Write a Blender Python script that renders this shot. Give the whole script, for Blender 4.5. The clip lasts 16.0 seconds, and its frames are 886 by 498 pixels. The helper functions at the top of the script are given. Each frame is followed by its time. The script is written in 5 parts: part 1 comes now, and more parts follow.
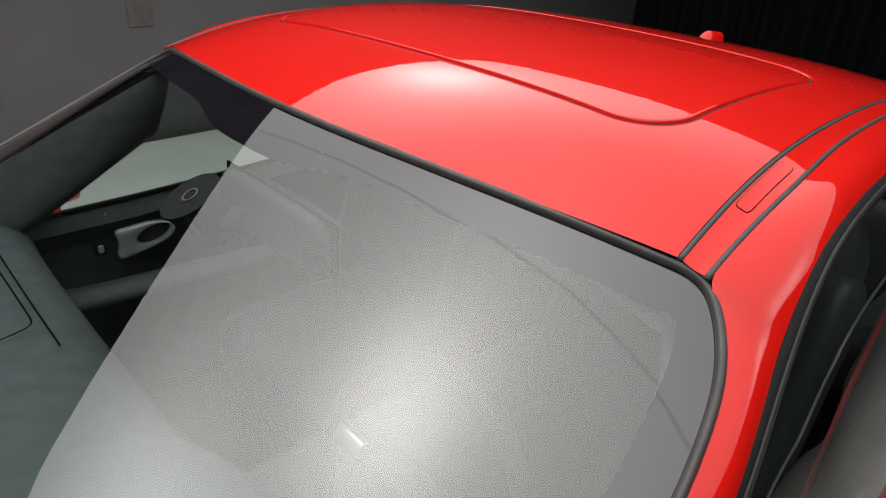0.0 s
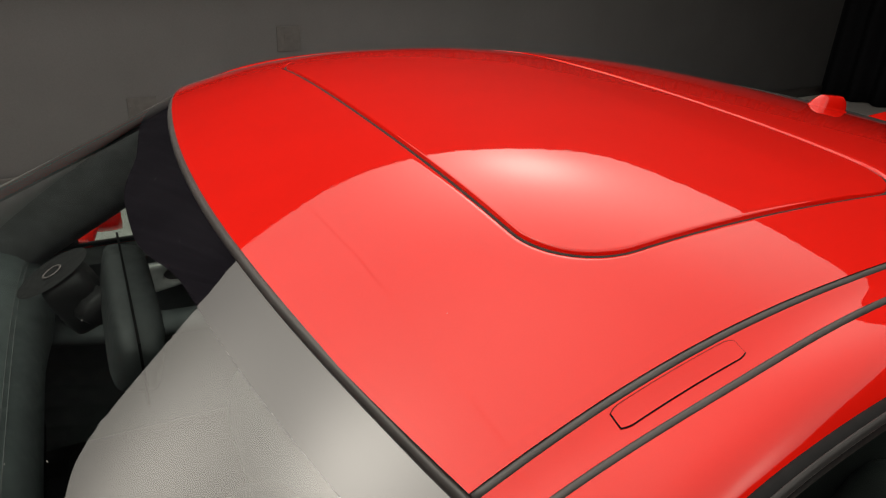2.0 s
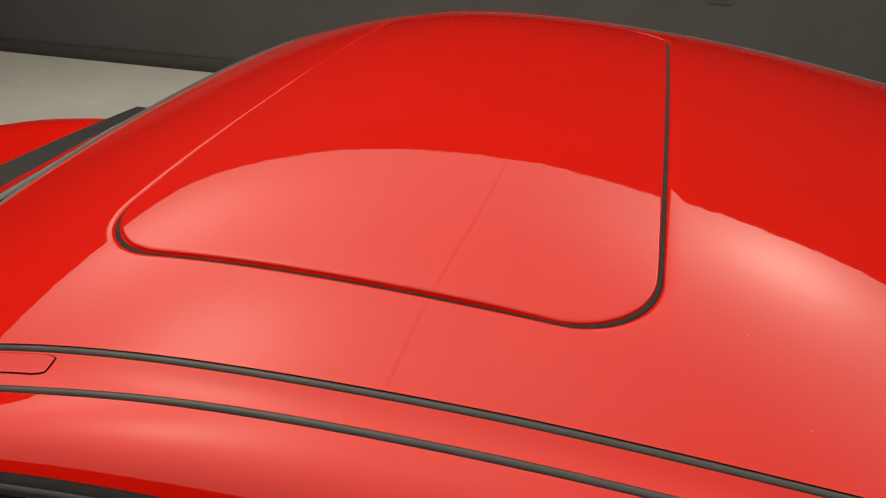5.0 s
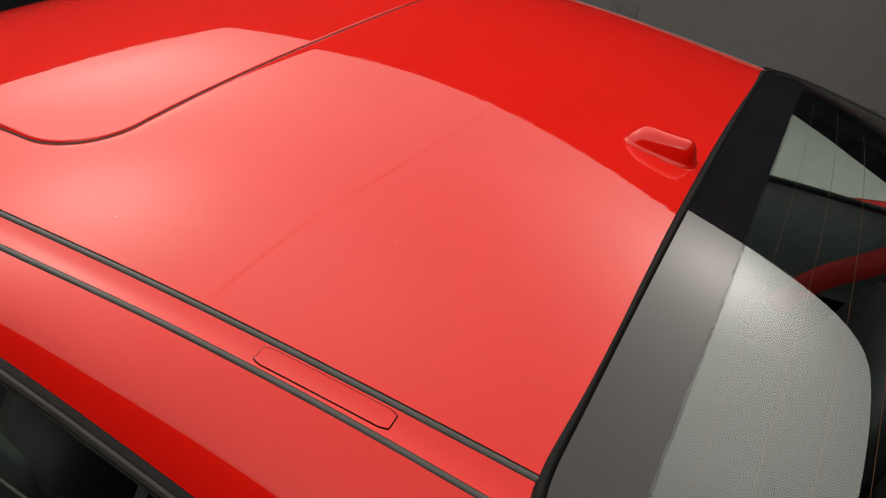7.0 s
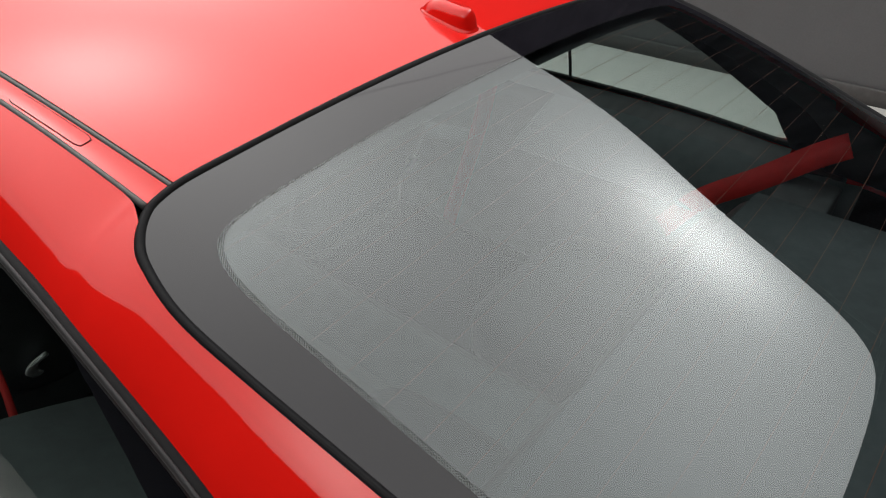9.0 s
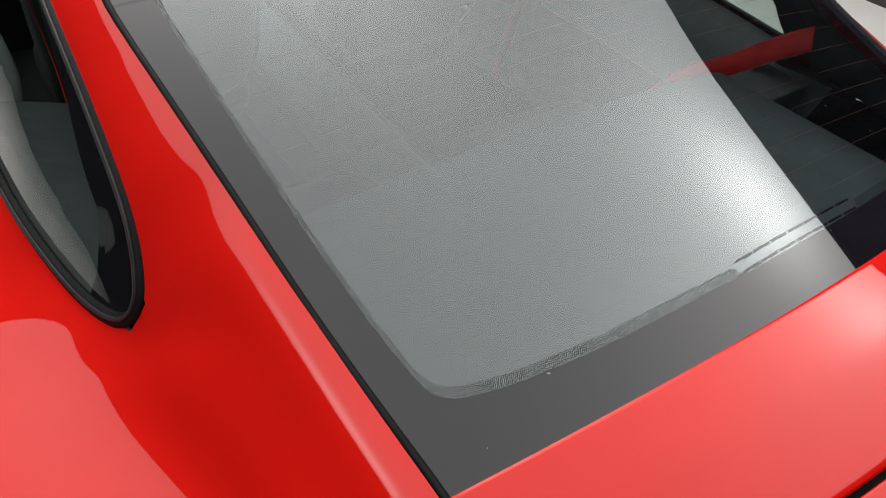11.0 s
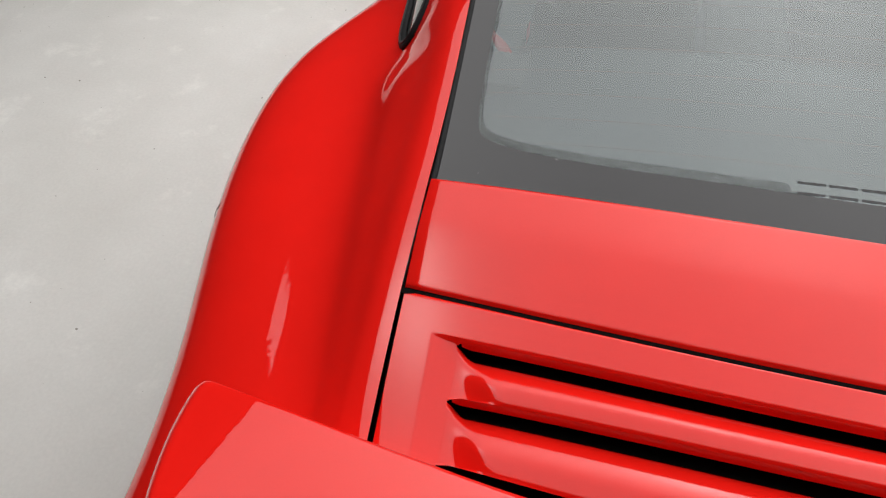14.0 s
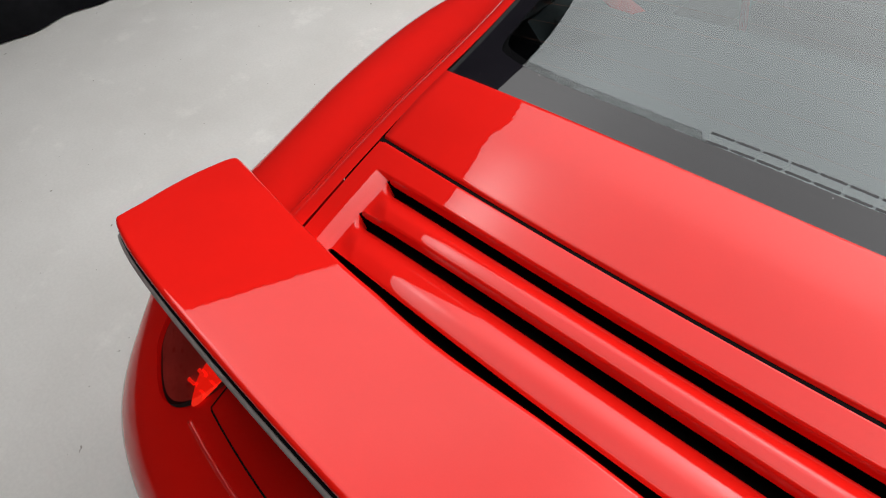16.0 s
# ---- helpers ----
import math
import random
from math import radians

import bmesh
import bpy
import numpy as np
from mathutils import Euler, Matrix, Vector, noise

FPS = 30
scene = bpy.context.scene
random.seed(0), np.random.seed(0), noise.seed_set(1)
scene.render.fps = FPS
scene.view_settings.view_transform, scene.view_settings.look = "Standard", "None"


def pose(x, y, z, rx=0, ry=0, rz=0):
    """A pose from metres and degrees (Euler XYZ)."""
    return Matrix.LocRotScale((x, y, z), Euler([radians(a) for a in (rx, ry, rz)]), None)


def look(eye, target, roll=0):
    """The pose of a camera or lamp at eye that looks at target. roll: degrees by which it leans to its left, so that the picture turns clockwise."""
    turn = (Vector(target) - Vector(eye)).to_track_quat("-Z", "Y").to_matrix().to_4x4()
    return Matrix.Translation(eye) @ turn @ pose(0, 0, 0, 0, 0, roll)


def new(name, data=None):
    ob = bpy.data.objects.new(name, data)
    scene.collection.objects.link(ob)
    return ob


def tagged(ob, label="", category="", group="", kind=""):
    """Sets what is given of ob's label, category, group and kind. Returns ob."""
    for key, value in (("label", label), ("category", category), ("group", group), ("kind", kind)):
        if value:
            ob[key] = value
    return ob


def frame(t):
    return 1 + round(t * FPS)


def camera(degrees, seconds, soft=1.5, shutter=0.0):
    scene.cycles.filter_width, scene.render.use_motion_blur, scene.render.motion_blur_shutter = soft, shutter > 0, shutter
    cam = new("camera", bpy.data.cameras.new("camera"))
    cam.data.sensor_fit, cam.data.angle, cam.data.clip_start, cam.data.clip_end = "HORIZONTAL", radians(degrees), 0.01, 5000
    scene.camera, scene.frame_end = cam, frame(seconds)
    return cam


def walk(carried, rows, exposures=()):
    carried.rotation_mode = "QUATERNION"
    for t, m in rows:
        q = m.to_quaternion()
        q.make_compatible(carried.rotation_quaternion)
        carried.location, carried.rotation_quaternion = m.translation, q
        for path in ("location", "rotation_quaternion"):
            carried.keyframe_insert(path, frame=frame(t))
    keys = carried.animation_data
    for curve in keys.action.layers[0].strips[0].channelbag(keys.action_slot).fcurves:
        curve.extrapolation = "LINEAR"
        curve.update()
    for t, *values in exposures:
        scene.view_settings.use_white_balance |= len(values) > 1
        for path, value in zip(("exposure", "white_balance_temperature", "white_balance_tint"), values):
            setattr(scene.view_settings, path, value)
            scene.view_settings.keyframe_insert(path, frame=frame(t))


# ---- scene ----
# ------------------------------------------------------------------ camera
cam = camera(65.24, 16.0, 1.15)
PATH = (  # seconds, eye, yaw, pitch, roll
    (0, -0.8455, 0.9544, 1.4543, -133.76, -26.45, 3.58),
    (0.5, -0.8241, 0.8556, 1.4641, -132.47, -25.78, 3.65),
    (1, -0.8237, 0.7492, 1.4818, -129.82, -25.43, 3.48),
    (1.5, -0.8322, 0.6463, 1.4942, -124.80, -25.45, 3.39),
    (2, -0.8429, 0.5594, 1.4845, -118.21, -25.44, 3.00),
    (2.5, -0.8762, 0.4741, 1.4977, -113.31, -25.90, 3.22),
    (3, -0.8760, 0.3790, 1.5248, -107.25, -27.92, 2.70),
    (3.2, -0.8772, 0.3402, 1.5392, -104.00, -28.70, 3.10),
    (5.3, -0.8506, -0.3121, 1.5624, -71.83, -32.92, 1.46),
    (5.5, -0.8445, -0.3879, 1.5712, -70.35, -34.08, 1.55),
    (6, -0.8158, -0.5758, 1.5840, -66.49, -34.39, 1.50),
    (6.5, -0.8041, -0.7252, 1.5742, -63.45, -34.09, 1.57),
    (7, -0.8027, -0.8623, 1.5539, -61.37, -33.96, 1.68),
    (7.5, -0.8103, -0.9892, 1.5405, -59.08, -33.56, 0.70),
    (8, -0.7918, -1.0956, 1.5144, -57.70, -33.52, 0.82),
    (8.5, -0.7837, -1.2097, 1.4948, -55.69, -34.14, 1.30),
    (9, -0.7864, -1.3296, 1.4819, -52.30, -34.79, 1.55),
    (9.2, -0.7857, -1.3875, 1.4732, -50.68, -35.12, 1.56),
    (11.3, -0.7177, -1.8406, 1.4989, -34.45, -44.38, 6.18),
    (11.5, -0.7173, -1.8799, 1.5029, -31.15, -44.57, 6.11),
    (12, -0.6902, -1.9724, 1.5112, -23.52, -45.79, 4.75),
    (12.5, -0.6333, -2.0676, 1.5003, -15.50, -45.75, 3.49),
    (13, -0.5481, -2.1313, 1.4981, -5.19, -45.83, 1.45),
    (13.5, -0.4465, -2.1635, 1.4957, 4.99, -46.57, -0.18),
    (14, -0.3207, -2.1925, 1.5057, 17.66, -47.23, -3.16),
    (14.5, -0.1878, -2.2272, 1.5067, 27.53, -46.68, -4.44),
    (15, -0.0639, -2.2355, 1.5172, 35.14, -46.48, -6.07),
    (15.5, 0.0488, -2.2408, 1.5082, 42.83, -45.71, -7.48),
    (16, 0.1725, -2.2123, 1.5047, 50.46, -45.45, -8.29),
)
EXPOSURE = (  # seconds, stops, kelvin, tint
    (0.0, 0.0, 6500, 10), (1.5, -0.17, 7000, 10), (3.0, -0.34, 7700, 8), (5.5, -0.45, 7900, 8), (7.0, -0.2, 7200, 10),
    (8.0, 0.0, 6600, 10), (9.0, 0.14, 6500, 10), (11.5, 0.34, 6500, 10), (13.0, 0.35, 6500, 10), (16.0, 0.45, 6400, 10),
)


def aimed(x, y, z, yaw, pitch, roll):
    a, b = radians(yaw), radians(pitch)
    ahead = Vector((-math.sin(a) * math.cos(b), math.cos(a) * math.cos(b), math.sin(b)))
    return look((x, y, z), Vector((x, y, z)) + ahead, roll)


walk(cam, [(t, aimed(*row)) for t, *row in PATH], EXPOSURE)

# ------------------------------------------------------------------ light
world = bpy.data.worlds.new("studio")
world.use_nodes = True
world.node_tree.nodes["Background"].inputs[0].default_value = (0.5, 0.52, 0.56, 1)
world.node_tree.nodes["Background"].inputs[1].default_value = 0.0
scene.world = world

BOX_Z = 3.05
BOX_X = (-2.95, 3.06)
BOX_Y = (-2.68, 3.62)
HOT = (  # x, y, spread, gain
    (0.15, 1.2, 1.3, 1.65), (0.25, 1.3, 0.5, 2.4), (2.3, -1.4, 1.0, 1.8), (2.45, -1.55, 0.42, 2.6), (1.6, 2.7, 0.95, 1.7), (1.05, -2.15, 0.95, 0.5),
    (-2.4, -1.25, 0.95, 0.55), (-2.45, -1.25, 0.42, 2.0), (-1.6, 0.9, 1.3, 0.35), (0.45, -0.2, 0.75, 0.5), (1.9, 1.2, 1.0, 0.3))


# ------------------------------------------------------------------ materials
class Nodes:
    """A small helper to wire one node material."""

    def __init__(self, name):
        self.mat = bpy.data.materials.new(name)
        self.mat.use_nodes = True
        self.tree = self.mat.node_tree
        self.tree.nodes.clear()
        self.out = self.tree.nodes.new("ShaderNodeOutputMaterial")

    def add(self, kind, **values):
        node = self.tree.nodes.new(kind)
        for key, value in values.items():
            if key in node.inputs:
                node.inputs[key].default_value = value
        return node

    def link(self, a, b):
        self.tree.links.new(a, b)

    def noise(self, scale, detail=4.0, rough=0.55, stretch=None):
        n = self.add("ShaderNodeTexNoise", Scale=scale, Detail=detail, Roughness=rough)
        c = self.add("ShaderNodeTexCoord")
        if stretch:
            m = self.add("ShaderNodeMapping")
            m.inputs["Scale"].default_value = stretch
            self.link(c.outputs["Object"], m.inputs["Vector"])
            self.link(m.outputs["Vector"], n.inputs["Vector"])
        else:
            self.link(c.outputs["Object"], n.inputs["Vector"])
        return n.outputs["Fac"]

    def ramp(self, fac, stops):
        r = self.add("ShaderNodeValToRGB")
        e = r.color_ramp.elements
        while len(e) < len(stops):
            e.new(0.5)
        for el, (p, c) in zip(e, stops):
            el.position = p
            el.color = (*c, 1) if len(c) == 3 else c
        self.link(fac, r.inputs["Fac"])
        return r.outputs["Color"]

    def bump(self, fac, strength, distance, under=None):
        b = self.add("ShaderNodeBump", Strength=strength, Distance=distance)
        self.link(fac, b.inputs["Height"])
        if under is not None:
            self.link(under, b.inputs["Normal"])
        return b.outputs["Normal"]

    def done(self, shader):
        self.link(shader, self.out.inputs["Surface"])
        return self.mat


def plain(name, colour, rough=0.5, metal=0.0, vary=0.15, scale=30.0, bump=0.0, grain=300.0, coat=0.0, spec=0.5):
    """A surface with a gentle two-scale variation of colour, gloss and relief."""
    n = Nodes(name)
    p = n.add("ShaderNodeBsdfPrincipled", Metallic=metal, Roughness=rough)
    p.inputs["Specular IOR Level"].default_value = spec
    p.inputs["Coat Weight"].default_value = coat
    p.inputs["Coat Roughness"].default_value = 0.03
    big = n.noise(scale)
    lo = tuple(c * (1 - vary) for c in colour)
    hi = tuple(min(1, c * (1 + vary)) for c in colour)
    n.link(n.ramp(big, ((0.3, lo), (0.7, hi))), p.inputs["Base Color"])
    n.link(n.ramp(n.noise(grain * 0.4, 3), ((0.3, (rough * 0.85,) * 3), (0.7, (min(1, rough * 1.15),) * 3))), p.inputs["Roughness"])
    if bump:
        n.link(n.bump(n.noise(grain, 2), bump, 0.002), p.inputs["Normal"])
    return n.done(p.outputs[0])


def paint_material(name, colour):
    """Solid two-stage car paint: flat pigment under a clear, very slightly uneven lacquer."""
    n = Nodes(name)
    p = n.add("ShaderNodeBsdfPrincipled", Roughness=0.6)
    p.inputs["Specular IOR Level"].default_value = 0.05
    p.inputs["Coat Weight"].default_value = 1.0
    p.inputs["Coat IOR"].default_value = 1.52
    p.inputs["Coat Roughness"].default_value = 0.012
    lo = tuple(c * 0.96 for c in colour)
    n.link(n.ramp(n.noise(9, 3), ((0.35, lo), (0.65, colour))), p.inputs["Base Color"])
    peel = n.bump(n.noise(140, 1.5, 0.4), 0.02, 0.0008)
    n.link(peel, p.inputs["Coat Normal"])
    return n.done(p.outputs[0])


def glass_material(name, tint, gloss=(1.0, 1.0, 1.0), ior=1.75):
    n = Nodes(name)
    clear = n.add("ShaderNodeBsdfTransparent")
    clear.inputs["Color"].default_value = (*tint, 1)
    shine = n.add("ShaderNodeBsdfGlossy", Roughness=0.0)
    shine.inputs["Color"].default_value = (*gloss, 1)
    # gloss that grows towards grazing views, alike from both faces of the pane
    face = n.add("ShaderNodeLayerWeight", Blend=0.5)
    fifth = n.add("ShaderNodeMath")
    fifth.operation = "POWER"
    fifth.inputs[1].default_value = 5.0
    n.link(face.outputs["Facing"], fifth.inputs[0])
    base = ((ior - 1) / (ior + 1)) ** 2
    share = n.add("ShaderNodeMath")
    share.operation = "MULTIPLY_ADD"
    share.inputs[1].default_value = 1 - base
    share.inputs[2].default_value = base
    n.link(fifth.outputs[0], share.inputs[0])
    mix = n.add("ShaderNodeMixShader")
    n.link(share.outputs[0], mix.inputs[0])
    n.link(clear.outputs[0], mix.inputs[1])
    n.link(shine.outputs[0], mix.inputs[2])
    return n.done(mix.outputs[0])


def enamel_material(name="black_enamel_under_glass", ior=1.72):
    """Black enamel baked on the inside of the glass: matt black under a polished face."""
    n = Nodes(name)
    p = n.add("ShaderNodeBsdfPrincipled", Roughness=0.8)
    p.inputs["Specular IOR Level"].default_value = 0.0
    p.inputs["Coat Weight"].default_value = 1.0
    p.inputs["Coat IOR"].default_value = ior
    p.inputs["Coat Roughness"].default_value = 0.012
    n.link(n.ramp(n.noise(12, 3), ((0.3, (0.0085, 0.0078, 0.0105)), (0.7, (0.0125, 0.0115, 0.015)))), p.inputs["Base Color"])
    return n.done(p.outputs[0])


def dots_material(name, colour):
    """Printed dots on glass: staggered round dots, clear between."""
    n = Nodes(name)
    c = n.add("ShaderNodeTexCoord")
    m = n.add("ShaderNodeMapping")
    m.inputs["Rotation"].default_value = (0, 0, radians(45))
    m.inputs["Scale"].default_value = (520, 520, 0)
    n.link(c.outputs["Object"], m.inputs["Vector"])
    v = n.add("ShaderNodeTexVoronoi", Scale=1.0, Randomness=0.0)
    v.voronoi_dimensions = "2D"
    n.link(m.outputs["Vector"], v.inputs["Vector"])
    t = n.add("ShaderNodeMath")
    t.operation = "GREATER_THAN"
    t.inputs[1].default_value = 0.35
    n.link(v.outputs["Distance"], t.inputs[0])
    ink = n.add("ShaderNodeBsdfPrincipled", Roughness=0.8)
    ink.inputs["Base Color"].default_value = (*colour, 1)
    ink.inputs["Specular IOR Level"].default_value = 0.0
    ink.inputs["Coat Weight"].default_value = 1.0
    ink.inputs["Coat IOR"].default_value = 1.6
    ink.inputs["Coat Roughness"].default_value = 0.012
    clear = n.add("ShaderNodeBsdfTransparent")
    mix = n.add("ShaderNodeMixShader")
    n.link(t.outputs[0], mix.inputs[0])
    n.link(ink.outputs[0], mix.inputs[1])
    n.link(clear.outputs[0], mix.inputs[2])
    return n.done(mix.outputs[0])


def floor_material():
    """Worn pale screed: cloudy patches, fine grain, scuffs and dark specks."""
    n = Nodes("pale_screed")
    p = n.add("ShaderNodeBsdfPrincipled", Roughness=0.6)
    p.inputs["Specular IOR Level"].default_value = 0.25
    cloud = n.ramp(n.noise(1.3, 6, 0.6), ((0.3, (0.66, 0.648, 0.618)), (0.7, (0.78, 0.77, 0.745))))
    patch = n.ramp(n.noise(4.5, 5, 0.65), ((0.58, (1, 1, 1)), (0.7, (1.10, 1.10, 1.10))))
    grain = n.ramp(n.noise(90, 3, 0.6), ((0.2, (0.94, 0.94, 0.94)), (0.8, (1.03, 1.03, 1.03))))
    speck = n.ramp(n.noise(38, 2, 0.5), ((0.235, (0.45, 0.43, 0.4)), (0.25, (1, 1, 1))))
    last = cloud
    for layer in (patch, grain, speck):
        m = n.add("ShaderNodeMix")
        m.data_type = "RGBA"
        m.blend_type = "MULTIPLY"
        m.inputs[0].default_value = 1.0
        n.link(last, m.inputs[6])
        n.link(layer, m.inputs[7])
        last = m.outputs[2]
    n.link(last, p.inputs["Base Color"])
    n.link(n.ramp(n.noise(3.1, 5), ((0.3, (0.5,) * 3), (0.7, (0.75,) * 3))), p.inputs["Roughness"])
    n.link(n.bump(n.noise(60, 4), 0.12, 0.004), p.inputs["Normal"])
    return n.done(p.outputs[0])


def lamp_cloth_material(name="diffusion_cloth", share=1.0):
    """Diffusion cloth of the overhead light: an even glow with the brighter spots of the lamps behind it."""
    n = Nodes(name)
    e = n.add("ShaderNodeEmission")
    c = n.add("ShaderNodeTexCoord")
    total = None
    for x, y, spread, gain in HOT:
        d = n.add("ShaderNodeVectorMath")
        d.operation = "DISTANCE"
        d.inputs[1].default_value = (x, y, BOX_Z)
        n.link(c.outputs["Object"], d.inputs[0])
        q = n.add("ShaderNodeMath")
        q.operation = "MULTIPLY"
        n.link(d.outputs["Value"], q.inputs[0])
        n.link(d.outputs["Value"], q.inputs[1])
        s = n.add("ShaderNodeMath")
        s.operation = "MULTIPLY"
        s.inputs[1].default_value = -1 / (spread * spread)
        n.link(q.outputs[0], s.inputs[0])
        x2 = n.add("ShaderNodeMath")
        x2.operation = "EXPONENT"
        n.link(s.outputs[0], x2.inputs[0])
        g = n.add("ShaderNodeMath")
        g.operation = "MULTIPLY_ADD"
        g.inputs[1].default_value = gain * share
        g.inputs[2].default_value = BOX_GLOW * share if total is None else 0.0
        n.link(x2.outputs[0], g.inputs[0])
        if total is not None:
            n.link(total, g.inputs[2])
        total = g.outputs[0]
    n.link(total, e.inputs["Strength"])
    e.inputs["Color"].default_value = (1.0, 0.985, 0.96, 1)
    return n.done(e.outputs[0])


BOX_GLOW = 1.03

RED = paint_material("red_lacquer", (0.77, 0.008, 0.004))
RUBBER = plain("black_rubber", (0.008, 0.008, 0.009), 0.55, bump=0.03, spec=0.14)
BEAD = plain("satin_rubber_bead", (0.030, 0.029, 0.030), 0.40, spec=0.32)
TRIM = plain("grey_black_moulding", (0.062, 0.058, 0.057), 0.42, bump=0.03)
STRIP = plain("grey_brown_rubber_strip", (0.30, 0.26, 0.245), 0.4)
FELT = plain("felt_seal", (0.028, 0.024, 0.022), 0.9, bump=0.6, grain=900)
GLASS = glass_material("windscreen_glass", (0.64, 0.70, 0.69), ior=2.2)
REAR_GLASS = glass_material("rear_screen_glass", (0.66, 0.73, 0.73), (0.94, 1.0, 1.015), ior=2.15)
SIDE_GLASS = glass_material("tinted_side_glass", (0.82, 0.90, 0.86), ior=1.5)
FRIT = enamel_material(ior=1.62)
SCREEN_FRIT = enamel_material("screen_enamel_under_glass", 2.08)
INK = enamel_material("black_print", 1.5)
DOTS = dots_material("dotted_enamel", (0.012, 0.012, 0.013))
BLACK = plain("black_plastic", (0.012, 0.012, 0.013), 0.55, bump=0.15)
# near-black for joints and seams, and for the painted shade under the louvres
VOID = plain("matt_black_gaps_and_shade", (0.003, 0.003, 0.003), 0.9, spec=0.1)
LEATHER = plain("dark_grey_leather", (0.092, 0.115, 0.118), 0.5, bump=0.04, grain=160)
CLOTHLINER = plain("charcoal_headliner", (0.055, 0.060, 0.061), 0.95)
SATIN = plain("satin_silver", (0.80, 0.82, 0.82), 0.34, metal=0.3)
DASH = plain("grey_dash_leather", (0.118, 0.142, 0.144), 0.5, bump=0.04, grain=160)
BOWL = plain("dark_red_bowl", (0.42, 0.13, 0.12), 0.3, coat=0.5)
LINING = plain("black_door_lining", (0.14, 0.16, 0.165), 0.55)
PILLAR = plain("grey_black_pillar_cloth", (0.165, 0.173, 0.177), 0.7)
SEAT = plain("black_seat_leather", (0.036, 0.042, 0.043), 0.5)
SHELF = plain("dark_shelf_carpet", (0.034, 0.043, 0.045), 0.95)
DUST = plain("pale_dust", (0.34, 0.34, 0.33), 0.9)
CHROME = plain("satin_chrome", (0.78, 0.78, 0.77), 0.34, metal=1.0, vary=0.03)
BELT = plain("red_belt_webbing", (0.45, 0.012, 0.01), 0.7, bump=0.4, grain=900)
WIRE = plain("copper_heating_wire", (0.14, 0.046, 0.022), 0.6)
LENS = glass_material("smoked_lamp_lens", (0.86, 0.42, 0.38), ior=1.6)
LAMPRED = plain("glowing_red_reflector", (0.95, 0.05, 0.03), 0.22, metal=0.8, coat=0.4)
CLEARPRISM = plain("clear_reflector", (0.92, 0.90, 0.88), 0.12, metal=1.0)
for node in LAMPRED.node_tree.nodes:
    if node.type == "BSDF_PRINCIPLED":  # added glow in place of light the unlit reflector throws back
        node.inputs["Emission Color"].default_value = (1.0, 0.025, 0.01, 1)
        node.inputs["Emission Strength"].default_value = 0.55
TYRE = plain("tyre_rubber", (0.02, 0.02, 0.02), 0.8, bump=0.3)
RIM = plain("silver_rim", (0.55, 0.55, 0.56), 0.3, metal=1.0, vary=0.05)
FLOOR = floor_material()
WALL = plain("dark_grey_wall_paint", (0.101, 0.102, 0.105), 0.75, vary=0.08, scale=2.0, bump=0.1)
CURTAIN = plain("black_curtain", (0.013, 0.0135, 0.016), 0.95, bump=0.3, spec=0.05)
CEILING = plain("black_ceiling", (0.012, 0.012, 0.012), 0.9)
SOCKET = plain("grey_socket_plate", (0.085, 0.083, 0.082), 0.6)
CLOTH = lamp_cloth_material()


# ------------------------------------------------------------------ mesh helpers
def thing(name, label, category, group="", kind="", at=(0, 0, 0)):
    ob = new(name)
    ob.location = at
    return tagged(ob, label, category, group, kind)


def mesh_object(name, verts, faces, material, parent=None, label="", smooth=True, weld=0.0):
    me = bpy.data.meshes.new(name)
    me.from_pydata([tuple(map(float, v)) for v in verts], [], faces)
    bm = bmesh.new()
    bm.from_mesh(me)
    if weld:
        bmesh.ops.remove_doubles(bm, verts=bm.verts, dist=weld)
    bmesh.ops.recalc_face_normals(bm, faces=bm.faces)
    bm.to_mesh(me)
    bm.free()
    me.materials.append(material)
    if smooth:
        me.shade_smooth()
    ob = new(name, me)
    if parent is not None:
        ob.parent = parent
    if label:
        tagged(ob, label)
    return ob


def part(name, bm, material, parent, label="", smooth=False):
    me = bpy.data.meshes.new(name)
    bm.to_mesh(me)
    bm.free()
    me.materials.append(material)
    if smooth:
        me.shade_smooth()
    ob = new(name, me)
    ob.parent = parent
    if label:
        tagged(ob, label)
    return ob


def grid_faces(n, m, wrap=False):
    return [(i * m + j, i * m + (j + 1) % m, (i + 1) * m + (j + 1) % m, (i + 1) * m + j)
            for i in range(n - 1) for j in range(m if wrap else m - 1)]


def grid_object(name, points, material, parent=None, label="", wrap=False, weld=0.0, thick=0.0, skip=None):
    """A sheet from an array of n x m places. thick: turned edges and a back, that far along the inside normal."""
    p = np.asarray(points, float)
    n, m = p.shape[:2]
    faces = grid_faces(n, m, wrap)
    if skip is not None:
        faces = [f for f in faces if not skip(p.reshape(-1, 3)[list(f)].mean(0))]
    ob = mesh_object(name, p.reshape(-1, 3), faces, material, parent, label, True, weld)
    if thick:
        s = ob.modifiers.new("thickness", "SOLIDIFY")
        s.thickness, s.offset = abs(thick), -1 if thick > 0 else 1
    return ob


